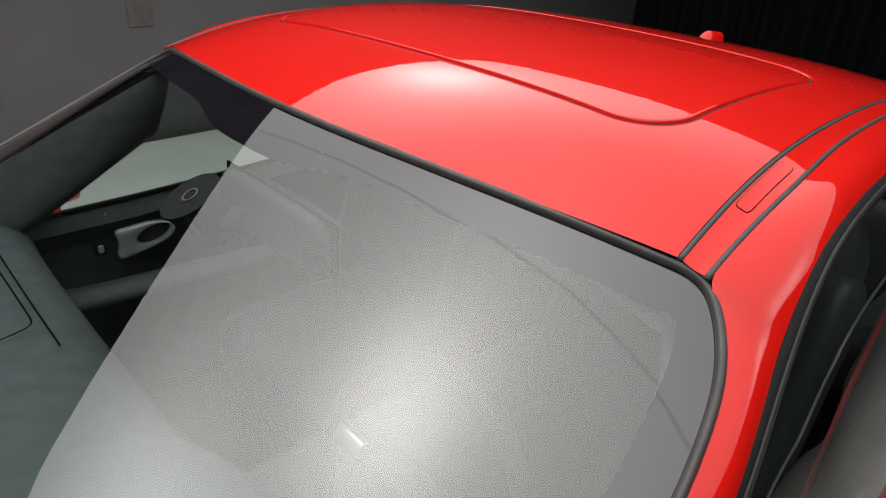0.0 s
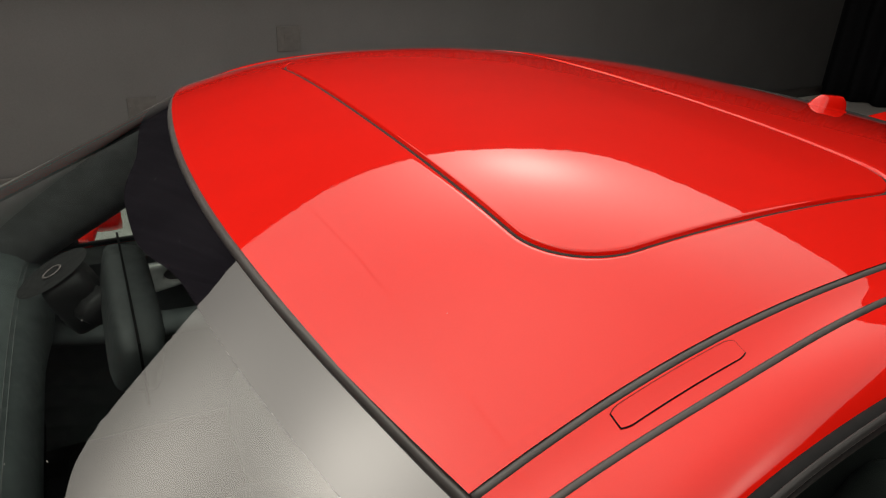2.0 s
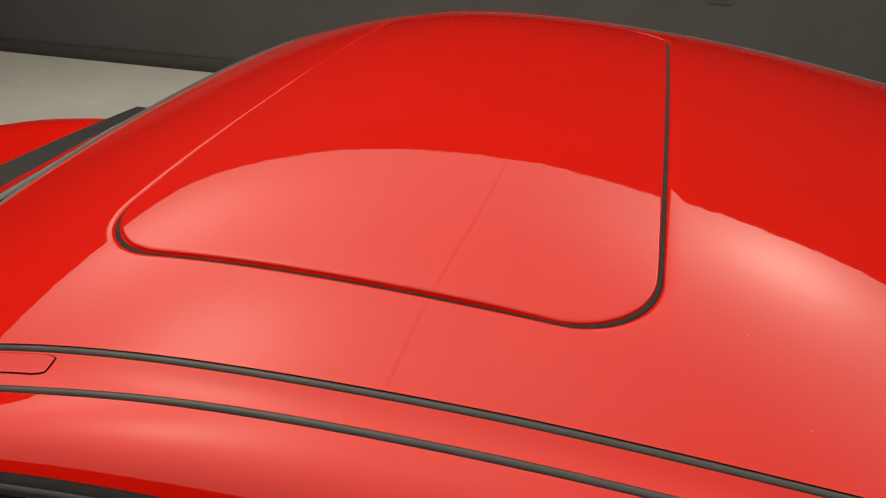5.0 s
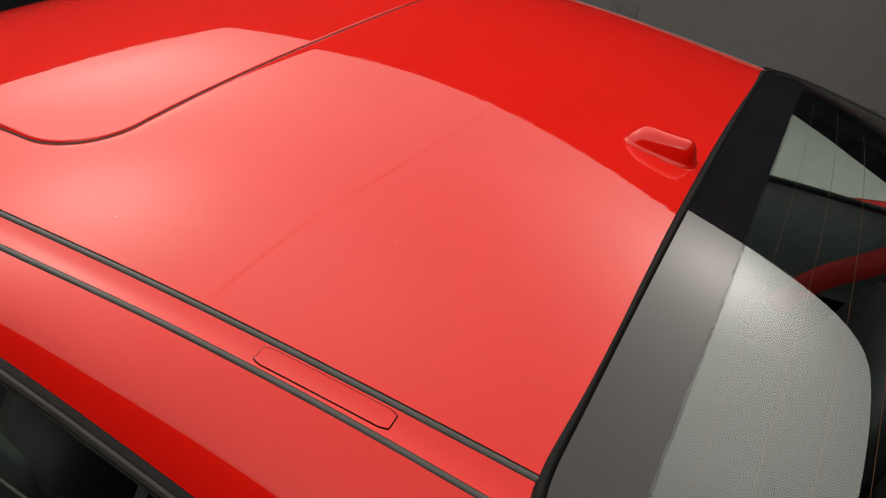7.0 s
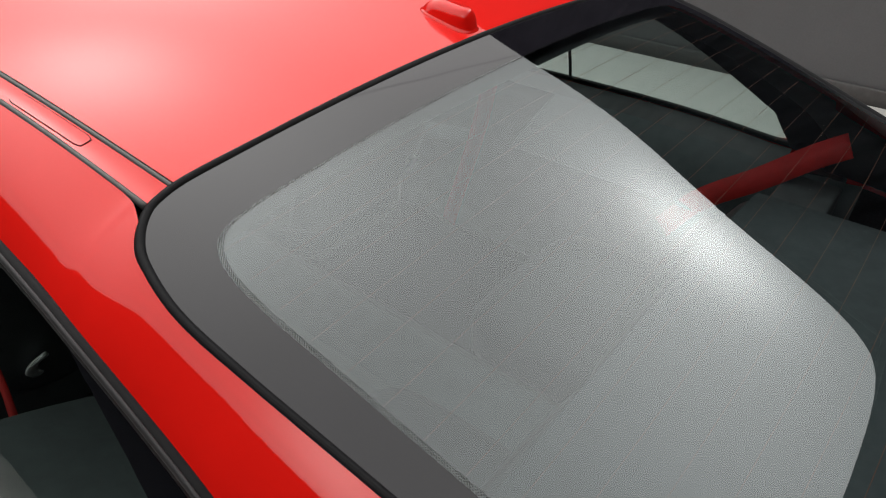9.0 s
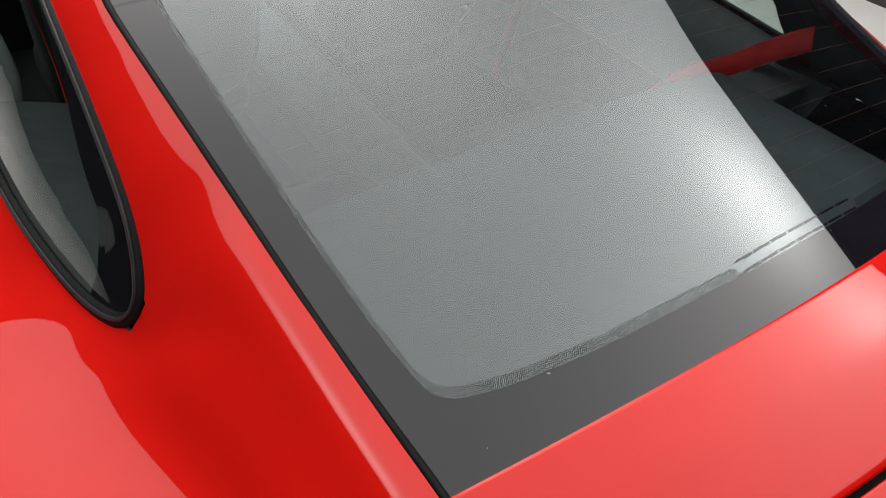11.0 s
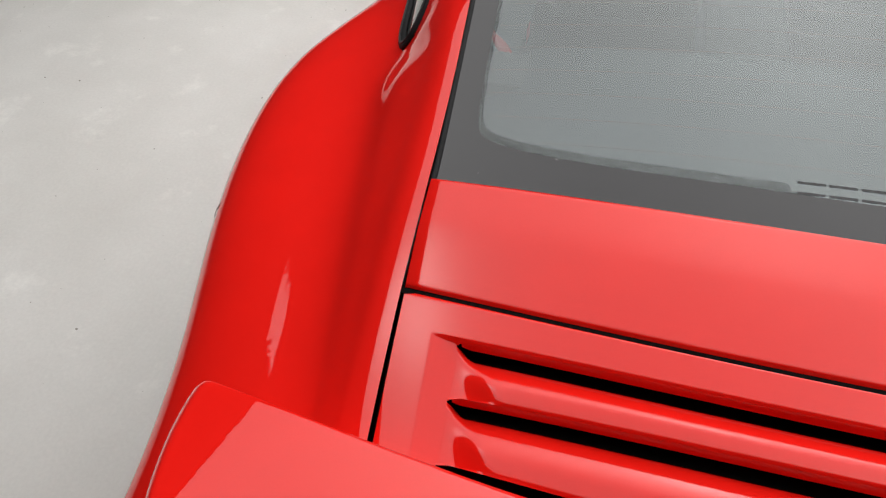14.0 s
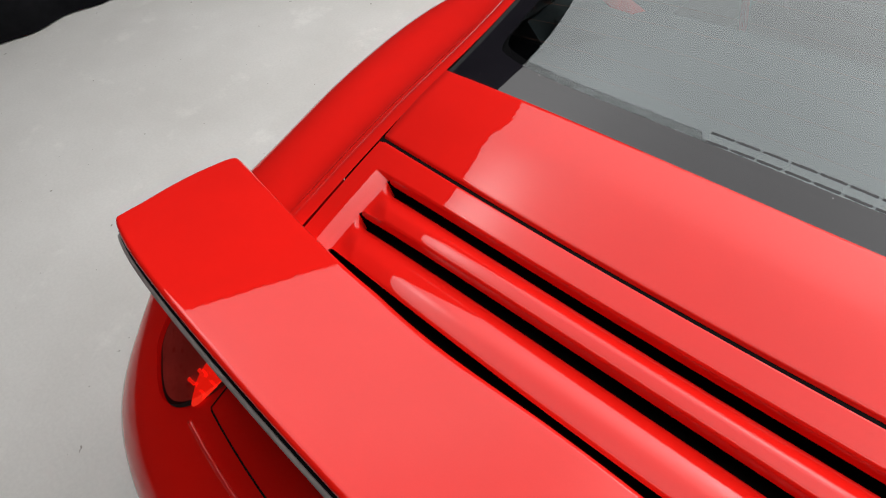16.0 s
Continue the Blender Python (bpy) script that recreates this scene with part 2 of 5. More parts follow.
def box(name, lo, hi, material, parent=None, label="", bevel=0.004, turn=None):
    bm = bmesh.new()
    bmesh.ops.create_cube(bm, size=1)
    lo, hi = Vector(lo), Vector(hi)
    for v in bm.verts:
        v.co = Vector(((v.co[k] + 0.5) * (hi[k] - lo[k]) + lo[k] for k in range(3)))
    if bevel:
        bmesh.ops.bevel(bm, geom=bm.edges[:], offset=bevel, segments=2, profile=0.5, affect="EDGES")
    if turn is not None:
        bmesh.ops.transform(bm, matrix=turn, verts=bm.verts)
    if parent is not None:
        return part(name, bm, material, parent, label)
    me = bpy.data.meshes.new(name)
    bm.to_mesh(me)
    bm.free()
    me.materials.append(material)
    ob = new(name, me)
    if label:
        tagged(ob, label)
    return ob


def natural(ks, vs):
    """A natural cubic spline through (k, v), straight past its ends."""
    k, v = np.array(ks, float), np.array(vs, float)
    o = np.argsort(k)
    k, v = k[o], v[o]
    n, h = len(k), np.diff(k)
    a, b = np.eye(n), np.zeros(n)
    for i in range(1, n - 1):
        a[i, i - 1], a[i, i], a[i, i + 1] = h[i - 1], 2 * (h[i - 1] + h[i]), h[i]
        b[i] = 6 * ((v[i + 1] - v[i]) / h[i] - (v[i] - v[i - 1]) / h[i - 1])
    m = np.linalg.solve(a, b)

    def at(y):
        y = np.asarray(y, float)
        i = np.clip(np.searchsorted(k, y) - 1, 0, n - 2)
        p = (k[i + 1] - y) / h[i]
        c = 1 - p
        r = p * v[i] + c * v[i + 1] + ((p ** 3 - p) * m[i] + (c ** 3 - c) * m[i + 1]) * h[i] ** 2 / 6
        lo = v[0] + (y - k[0]) * ((v[1] - v[0]) / h[0] - h[0] * m[1] / 6)
        hi = v[-1] + (y - k[-1]) * ((v[-1] - v[-2]) / h[-1] + h[-1] * m[-2] / 6)
        return np.where(y < k[0], lo, np.where(y > k[-1], hi, r))

    return at


def gentle(ks, vs):
    """A smooth curve through (k, v) that does not overshoot, level past its ends."""
    k, v = np.array(ks, float), np.array(vs, float)
    o = np.argsort(k)
    k, v = k[o], v[o]
    h = np.diff(k)
    d = np.diff(v) / h
    s = np.zeros(len(k))
    s[0], s[-1] = d[0], d[-1]
    for i in range(1, len(k) - 1):
        if d[i - 1] * d[i] > 0:
            w1, w2 = 2 * h[i] + h[i - 1], h[i] + 2 * h[i - 1]
            s[i] = (w1 + w2) / (w1 / d[i - 1] + w2 / d[i])

    def at(y):
        y = np.clip(np.asarray(y, float), k[0], k[-1])
        i = np.clip(np.searchsorted(k, y) - 1, 0, len(k) - 2)
        t = (y - k[i]) / h[i]
        return ((1 + 2 * t) * (1 - t) ** 2 * v[i] + t * (1 - t) ** 2 * h[i] * s[i]
                + t * t * (3 - 2 * t) * v[i + 1] + t * t * (t - 1) * h[i] * s[i + 1])

    return at


def dense(points, n, closed=False):
    """n places, evenly spaced, on a smooth curve through the given ones."""
    p = np.array(points, float)
    q = np.vstack([p[-1:], p, p[:2]]) if closed else np.vstack([2 * p[0] - p[1], p, 2 * p[-1] - p[-2]])
    out = []
    for i in range(1, len(q) - 2):
        t = np.linspace(0, 1, 24, endpoint=False)[:, None]
        a, b, c, d = q[i - 1], q[i], q[i + 1], q[i + 2]
        out.append(0.5 * (2 * b + (c - a) * t + (2 * a - 5 * b + 4 * c - d) * t ** 2 + (3 * b - a - 3 * c + d) * t ** 3))
    out = np.vstack(out + ([] if closed else [q[-2:-1]]))
    return even(out, n, closed)


def even(line, n, closed=False):
    line = np.array(line, float)
    if closed:
        line = np.vstack([line, line[:1]])
    d = np.r_[0, np.cumsum(np.linalg.norm(np.diff(line, axis=0), axis=1))]
    u = np.linspace(0, d[-1], n, endpoint=not closed)
    return np.stack([np.interp(u, d, line[:, k]) for k in range(line.shape[1])], 1)


def sweep(name, line, ups, profile, material, parent=None, label="", closed=False, flip=1):
    """A moulding: the profile (across, up) carried along a line, with a given up at each place."""
    line, ups = np.array(line, float), np.array(ups, float)
    if ups.ndim == 1:
        ups = np.tile(ups, (len(line), 1))
    if closed:
        tan = np.roll(line, -1, 0) - np.roll(line, 1, 0)
    else:
        tan = np.gradient(line, axis=0)
    tan /= np.linalg.norm(tan, axis=1)[:, None]
    side = np.cross(tan, ups) * flip
    side /= np.linalg.norm(side, axis=1)[:, None]
    up = np.cross(side, tan) * flip
    pts = np.stack([line + a * side + b * up for a, b in profile], 1)
    n, m = pts.shape[:2]
    verts = pts.reshape(-1, 3)
    faces = grid_faces(n, m, True)
    if closed:
        faces += [((n - 1) * m + j, (n - 1) * m + (j + 1) % m, (j + 1) % m, j) for j in range(m)]
    else:
        faces += [tuple(range(m))[::-1], tuple((n - 1) * m + j for j in range(m))]
    return mesh_object(name, verts, faces, material, parent, label)


def oval(w, h, n=10, base=0.0):
    """A rounded moulding profile, w wide and h high over its base."""
    return [(w / 2 * math.cos(2 * math.pi * k / n), base + h / 2 + h / 2 * math.sin(2 * math.pi * k / n)) for k in range(n)]


def lens_profile(w, h, n=6):
    top = [(-w / 2 + w * k / n, h * math.sin(math.pi * k / n) ** 0.7) for k in range(n + 1)]
    return top + [(w / 2, -0.003), (-w / 2, -0.003)]


def disc_patch(outline, surface, rings=16, centre=None, power=1.0):
    """A sheet over a closed outline (x, y), lifted to a surface."""
    o = np.array(outline, float)
    c = np.array(centre if centre is not None else o.mean(0))
    rows = []
    for k in range(rings + 1):
        f = (k / rings) ** power
        xy = c + (o - c) * max(f, 1e-3)
        rows.append(np.c_[xy, surface(xy[:, 0], xy[:, 1])])
    return np.array(rows)


def ring_patch(inner, outer, surface, rings=12):
    rows = []
    for k in range(rings + 1):
        xy = inner + (outer - inner) * k / rings
        rows.append(np.c_[xy, surface(xy[:, 0], xy[:, 1])])
    return np.array(rows)


def normals_of(surface, xy, e=1e-3):
    x, y = xy[:, 0], xy[:, 1]
    n = np.c_[-(surface(x + e, y) - surface(x - e, y)) / (2 * e), -(surface(x, y + e) - surface(x, y - e)) / (2 * e), np.ones(len(x))]
    return n / np.linalg.norm(n, axis=1)[:, None]


def lifted(surface, xy, by=0.0):
    xy = np.array(xy, float)
    return np.c_[xy, surface(xy[:, 0], xy[:, 1])] + by * normals_of(surface, xy)


# ------------------------------------------------------------------ the room
ROOM_TOP = 3.7
WALL_A, WALL_B = Vector((3.88, -6.8, 0)), Vector((3.13, 6.0, 0))


def build_room():
    n = 60
    xs, ys = np.linspace(-5.2, 5.2, n), np.linspace(-8.2, 7.0, n)
    p = np.stack(np.meshgrid(xs, ys, indexing="ij") + [np.zeros((n, n))], -1)
    tagged(grid_object("floor", p, FLOOR), "pale grey worn screed floor with faint stains", "floor", kind="structure")
    # grey wall beside the car, running slightly askew
    along = (WALL_B - WALL_A).normalized()
    out = Vector((along.y, -along.x, 0))
    bm = bmesh.new()
    quad = [WALL_A, WALL_B, WALL_B + out * 0.2, WALL_A + out * 0.2]
    low = [bm.verts.new(v) for v in quad]
    top = [bm.verts.new(v + Vector((0, 0, ROOM_TOP))) for v in quad]
    bm.faces.new(low[::-1]), bm.faces.new(top)
    for i in range(4):
        bm.faces.new((low[i], low[(i + 1) % 4], top[(i + 1) % 4], top[i]))
    me = bpy.data.meshes.new("wall_east")
    bm.to_mesh(me), bm.free()
    me.materials.append(WALL)
    tagged(new("wall_east", me), "dark grey painted studio wall", "wall", kind="structure")
    # skirting along that wall
    a, b = WALL_A - out * 0.012, WALL_B - out * 0.012
    sweep_line = np.array([a.lerp(b, t) for t in np.linspace(0, 1, 20)])
    tagged(sweep("baseboard", sweep_line, (0, 0, 1), [(-0.009, 0.0), (0.009, 0.0), (0.009, 0.09), (-0.004, 0.095), (-0.009, 0.085)], plain("skirting_grey", (0.07, 0.068, 0.067), 0.5)),
           "low dark grey skirting board on the wall", "baseboard", kind="structure")
    # black curtains: rear and the far side, hung in folds
    def curtain(name, a, b, folds, depth, label, foot=0.01):
        a, b = np.array(a, float), np.array(b, float)
        d = (b - a) / np.linalg.norm(b - a)
        nrm = np.array([-d[1], d[0]])
        m = folds * 10
        rows = []
        for z in np.linspace(foot, ROOM_TOP - 0.02, 14):
            t = np.linspace(0, 1, m)
            w = depth * (np.sin(t * folds * 2 * math.pi + 0.6 * np.sin(t * 31)) + 0.35 * np.sin(t * folds * 4.7 + z * 0.7))
            xy = a + (b - a) * t[:, None] + nrm * w[:, None]
            rows.append(np.c_[xy, np.full(m, z)])
        tagged(grid_object(name, np.array(rows), CURTAIN, thick=0.004), label, "curtain", kind="structure")
    curtain("backdrop", (4.3, -6.25), (-4.2, -8.1), 40, 0.05, "black studio curtain hanging in folds at the rear")
    curtain("curtain", (-3.68, -8.0), (-3.58, 6.0), 40, 0.018, "black studio curtain hanging in folds along the side")
    box("wall_north", (-3.55, 4.6, 0), (3.2, 4.8, ROOM_TOP), CURTAIN, None, "", 0)
    tagged(bpy.data.objects["wall_north"], "black end wall of the studio", "wall", kind="structure")
    tagged(box("ceiling", (-4.2, -7.2, ROOM_TOP), (4.8, 6.3, ROOM_TOP + 0.15), CEILING, None, "", 0), "black studio ceiling", "ceiling", kind="structure")
    # unseen black drape, added over the upper grey wall to darken reflections in the paint
    top_a, top_b = WALL_A - out * 0.09, WALL_B - out * 0.09
    curtain("drape", (top_a.x, top_a.y), (top_b.x, 4.55), 60, 0.03, "unseen black drape added on the upper wall to darken the paint's reflections", 1.2)
    # sockets on the grey wall
    def plate(y, z, w, h, label, holes):
        t = (y - WALL_A.y) / (WALL_B.y - WALL_A.y)
        at = WALL_A.lerp(WALL_B, t) + Vector((0, 0, z)) - out * 0.001
        m = Matrix.Translation(at) @ Matrix.Rotation(math.atan2(along.y, along.x), 4, "Z")
        ob = thing("wall_socket", label, "socket", "sockets on the wall")
        box("plate", (-w / 2, 0, -h / 2), (w / 2, 0.006, h / 2), SOCKET, ob, "", 0.003, m)
        for dx, dz in holes:
            box("insert", (dx - 0.028, 0.0055, dz - 0.028), (dx + 0.028, 0.0075, dz + 0.028), SOCKET, ob, "", 0.002, m)
    plate(-0.62, 0.775, 0.15, 0.15, "dark square switch plate on the grey wall", ((0, 0),))
    plate(0.27, 0.405, 0.16, 0.15, "dark double socket plate on the grey wall", ((-0.035, 0), (0.04, 0)))


def build_softbox():
    """The overhead light: a stretched cloth in a frame, hung under the ceiling."""
    ob = thing("overhead_softbox", "large overhead softbox with white diffusion cloth", "softbox")
    n = 40
    xs, ys = np.linspace(*BOX_X, n), np.linspace(*BOX_Y, n)
    g = np.stack(np.meshgrid(xs, ys, indexing="ij") + [np.full((n, n), BOX_Z)], -1)
    # it is cut narrower towards the car's tail, and its corners are slack
    u, v = (g[..., 0] - BOX_X[0]) / (BOX_X[1] - BOX_X[0]), (g[..., 1] - BOX_Y[0]) / (BOX_Y[1] - BOX_Y[0])
    g[..., 0] -= 0.16 * u * np.clip(1 - v / 0.42, 0, 1) ** 1.3
    slack = np.clip(np.abs(2 * u - 1), 0, 1) ** 10 * np.clip(np.abs(2 * v - 1), 0, 1) ** 10
    g[..., 0] -= 0.16 * slack * np.sign(2 * u - 1)
    g[..., 1] -= 0.16 * slack * np.sign(2 * v - 1)
    grid_object("diffusion_cloth", g, CLOTH, ob, "white glowing cloth")
    # seam across the cloth, and the frame
    sx = np.linspace(-1.6, BOX_X[1] - 0.05, 60)
    seam = np.c_[sx, 0.37 + 0.010 * np.sin(sx * 2.3) + 0.003 * np.sin(sx * 9.0), np.full(60, BOX_Z - 0.006)]
    sweep("seam", seam, (0, 0, 1), oval(0.017, 0.003, 6), lamp_cloth_material("cloth_seam", 0.78), ob, "taped seam")
    x0, x1, y0, y1 = *BOX_X, *BOX_Y
    for a, b in (((x0, y0), (x1, y0)), ((x0, y1), (x1, y1)), ((x0, y0), (x0, y1)), ((x1, y0), (x1, y1))):
        line = np.array([(*np.array(a) + (np.array(b) - np.array(a)) * t, BOX_Z + 0.045) for t in np.linspace(0, 1, 6)])
        sweep("frame_tube", line, (0, 0, 1), oval(0.05, 0.05, 10, -0.025), BLACK, ob)
    for x in (x0, x1):
        for yy in (y0, y1):
            sweep("hanger", np.array([(x, yy, BOX_Z + 0.06), (x, yy, ROOM_TOP)]), (1, 0, 0), oval(0.008, 0.008, 6, -0.004), BLACK, ob)


build_room()
build_softbox()


# ------------------------------------------------------------------ the car: surfaces (x across, y ahead, z up)
ROOF_Z = natural((0.6, 0.5, 0.4, 0.3, 0.2, 0.05, -0.1, -0.3, -0.5, -0.65, -0.8, -0.9),
                 (1.1358, 1.173, 1.2071, 1.2346, 1.2532, 1.2653, 1.2653, 1.2536, 1.2291, 1.2032, 1.173, 1.1517))
REAR_Z = natural((-0.78, -1.0, -1.2, -1.4, -1.54, -1.63), (1.181, 1.131, 1.073, 1.018, 0.980, 0.957))
REAR_DROP = natural((-0.8, -1.0, -1.2, -1.4, -1.6), (0.035, 0.045, 0.05, 0.055, 0.042))
LID_Z = natural((-1.62, -1.785, -1.93, -2.08), (0.977, 0.953, 0.918, 0.88))
LID_DROP = natural((-1.6, -1.75, -1.95, -2.1), (0.044, 0.06, 0.07, 0.075))
WIND_Z = natural((0.38, 0.462, 0.7, 0.9, 1.1, 1.2), (1.221, 1.187, 1.082, 0.99, 0.893, 0.842))


def roof_at(x, y):
    return ROOF_Z(y) - 0.0526 * x ** 2 - 0.2262 * x ** 4


def rear_at(x, y):
    return REAR_Z(y) - REAR_DROP(y) * (x / 0.55) ** 2


def lid_at(x, y):
    return LID_Z(y) - LID_DROP(y) * (0.78 * (x / 0.5) ** 2 + 0.22 * (x / 0.5) ** 4)


def wind_at(x, y):
    low = np.maximum(np.asarray(y, float) - 0.44, 0)
    low = low * low / (low + 0.05)
    return WIND_Z(y) - 0.08 * low - (1 - 0.807 * low) * (0.03 * (x / 0.6) ** 2 + 0.034 * (x / 0.6) ** 4)


STRIP_IN = natural((0.40, 0.354, 0.24, 0.09, -0.045, -0.177, -0.293, -0.4, -0.59, -0.76), (0.578, 0.573, 0.562, 0.551, 0.543, 0.535, 0.529, 0.522, 0.508, 0.495))
STRIP_OUT = natural((0.40, 0.315, 0.2, 0.06, -0.06, -0.189, -0.3, -0.47, -0.666, -0.772), (0.607, 0.601, 0.594, 0.580, 0.571, 0.563, 0.557, 0.544, 0.531, 0.526))


def screen_top(x):
    return 0.462 - 0.182 * x ** 2 - 0.127 * x ** 4


# half outlines (x, y) of the two screens
SCREEN_SIDE = ((0.633, 0.402), (0.658, 0.432), (0.674, 0.468), (0.686, 0.511), (0.694, 0.545), (0.702, 0.62), (0.708, 0.75), (0.712, 0.95))
REAR_SIDE = ((0.531, -0.791), (0.553, -0.812), (0.567, -0.84), (0.577, -0.895), (0.575, -0.97), (0.569, -1.05), (0.557, -1.195), (0.543, -1.38), (0.529, -1.54))


def both(half):
    """A closed outline from its half at +x, given from the middle of one end to the middle of the other."""
    h = np.array(half, float)
    left = h[::-1].copy()
    left[:, 0] *= -1
    return np.vstack([h, left[1 if abs(h[-1, 0]) < 1e-6 else 0: -1 if abs(h[0, 0]) < 1e-6 else None]])


# ---- the flank: ten feature lines, from the roof moulding down to the sill
TOP_V = (1.15, 0.95, 0.75, 0.6, 0.5, 0.43, 0.39, 0.36, 0.315, 0.2, 0.06, -0.06, -0.19, -0.3, -0.47, -0.666, -0.76, -0.80, -0.845, -0.90, -0.97, -1.05, -1.195, -1.38, -1.575, -1.75, -1.95, -2.08)
TOP_X = gentle(TOP_V, (0.73, 0.716, 0.711, 0.703, 0.690, 0.664, 0.637, 0.609, 0.604, 0.5965, 0.5825, 0.5735, 0.5655, 0.5595, 0.5465, 0.5335, 0.5295, 0.545, 0.570, 0.579, 0.577, 0.571, 0.559, 0.545, 0.531, 0.520, 0.503, 0.487))
TOP_Y = gentle((1.15, 0.95, 0.75, 0.6, 0.5, 0.43, 0.39, 0.36, 0.30, 0.2, -0.75, -0.80, -0.845, -0.90, -0.97, -2.08), (1.12, 0.95, 0.75, 0.605, 0.515, 0.44, 0.405, 0.385, 0.31, 0.2, -0.75, -0.80, -0.843, -0.90, -0.97, -2.08))
FLANK = {  # stations and the half width and height there
    "window_top": ((1.15, 0.95, 0.75, 0.58, 0.486, 0.434, 0.356, 0.288, 0.164, 0.02, -0.12, -0.264, -0.407, -0.55, -0.717, -0.826, -0.934, -1.043, -1.13, -1.194, -1.3, -1.45, -1.7, -1.95, -2.08),
                   (0.82, 0.80, 0.768, 0.738, 0.719, 0.704, 0.682, 0.667, 0.652, 0.64, 0.631, 0.626, 0.622, 0.621, 0.625, 0.632, 0.637, 0.643, 0.649, 0.67, 0.648, 0.605, 0.572, 0.543, 0.525),
                   (0.77, 0.80, 0.885, 0.985, 1.043, 1.074, 1.121, 1.162, 1.187, 1.195, 1.192, 1.179, 1.156, 1.126, 1.090, 1.070, 1.040, 0.999, 0.954, 0.893, 0.884, 0.872, 0.83, 0.775, 0.73)),
    "window_low": ((1.15, 0.95, 0.75, 0.45, 0.0, -0.5, -0.86, -1.04, -1.12, -1.194, -1.3, -1.45, -1.7, -1.95, -2.08),
                   (0.825, 0.81, 0.80, 0.797, 0.79, 0.778, 0.76, 0.735, 0.718, 0.693, 0.668, 0.622, 0.585, 0.555, 0.54),
                   (0.72, 0.735, 0.765, 0.774, 0.80, 0.828, 0.838, 0.838, 0.845, 0.862, 0.86, 0.85, 0.812, 0.76, 0.715)),
    "valley": ((1.15, 0.6, 0.0, -0.5, -0.8, -1.0, -1.2, -1.4, -1.6, -1.8, -2.0, -2.08),
               (0.845, 0.825, 0.812, 0.803, 0.796, 0.764, 0.737, 0.695, 0.652, 0.605, 0.562, 0.545),
               (0.70, 0.745, 0.775, 0.803, 0.811, 0.8195, 0.8336, 0.8356, 0.835, 0.824, 0.807, 0.797)),
    "crest": ((1.15, 0.6, 0.0, -0.5, -0.8, -1.0, -1.2, -1.4, -1.6, -1.8, -2.0, -2.08),
              (0.865, 0.848, 0.84, 0.835, 0.833, 0.827, 0.8194, 0.797, 0.766, 0.734, 0.701, 0.688),
              (0.69, 0.725, 0.75, 0.770, 0.777, 0.7964, 0.811, 0.8105, 0.807, 0.791, 0.769, 0.758)),
    "shoulder": None,
    "widest": ((1.15, 0.0, -0.5, -0.8, -1.0, -1.2, -1.4, -1.6, -1.8, -2.0, -2.08),
               (0.895, 0.880, 0.882, 0.905, 0.9676, 0.994, 0.978, 0.930, 0.872, 0.846, 0.84),
               (0.60, 0.62, 0.625, 0.634, 0.657, 0.6565, 0.635, 0.606, 0.571, 0.535, 0.52)),
    "flank": ((1.15, 0.0, -0.5, -0.9, -1.2, -1.45, -1.6, -1.77, -1.95, -2.08), (0.89, 0.868, 0.87, 0.90, 0.965, 0.975, 0.965, 0.945, 0.9075, 0.87), (0.42, 0.42, 0.42, 0.43, 0.46, 0.47, 0.46, 0.45, 0.43, 0.42)),
    "sill": ((1.15, 0.0, -0.9, -1.45, -1.95, -2.08), (0.82, 0.80, 0.82, 0.86, 0.84, 0.81), (0.22, 0.20, 0.20, 0.22, 0.19, 0.18)),
}
FLANK_AT = {k: (natural(f[0], f[1]), natural(f[0], f[2])) if k in ("valley", "crest", "widest") else (gentle(f[0], f[1]), gentle(f[0], f[2])) for k, f in FLANK.items() if f}
TIP = -1.194          # the quarter window's rear end
TAIL = -2.0          # from here the tail rounds off
TAIL_LONG = 0.31


def top_height(x, y):
    """The flank's upper edge follows the roof, the screens and the lid."""
    a = np.where(y > 0.39, wind_at(x, y), np.where(y > -0.775, roof_at(x, y), np.where(y > -1.56, rear_at(x, y), lid_at(x, y))))
    return a - 0.001


def smooth_rows(a, vs, sigma):
    """Evens an array along its stations."""
    w = np.exp(-0.5 * ((vs[:, None] - vs[None]) / sigma) ** 2)
    w /= w.sum(1, keepdims=True)
    return np.tensordot(w, a, (1, 0))


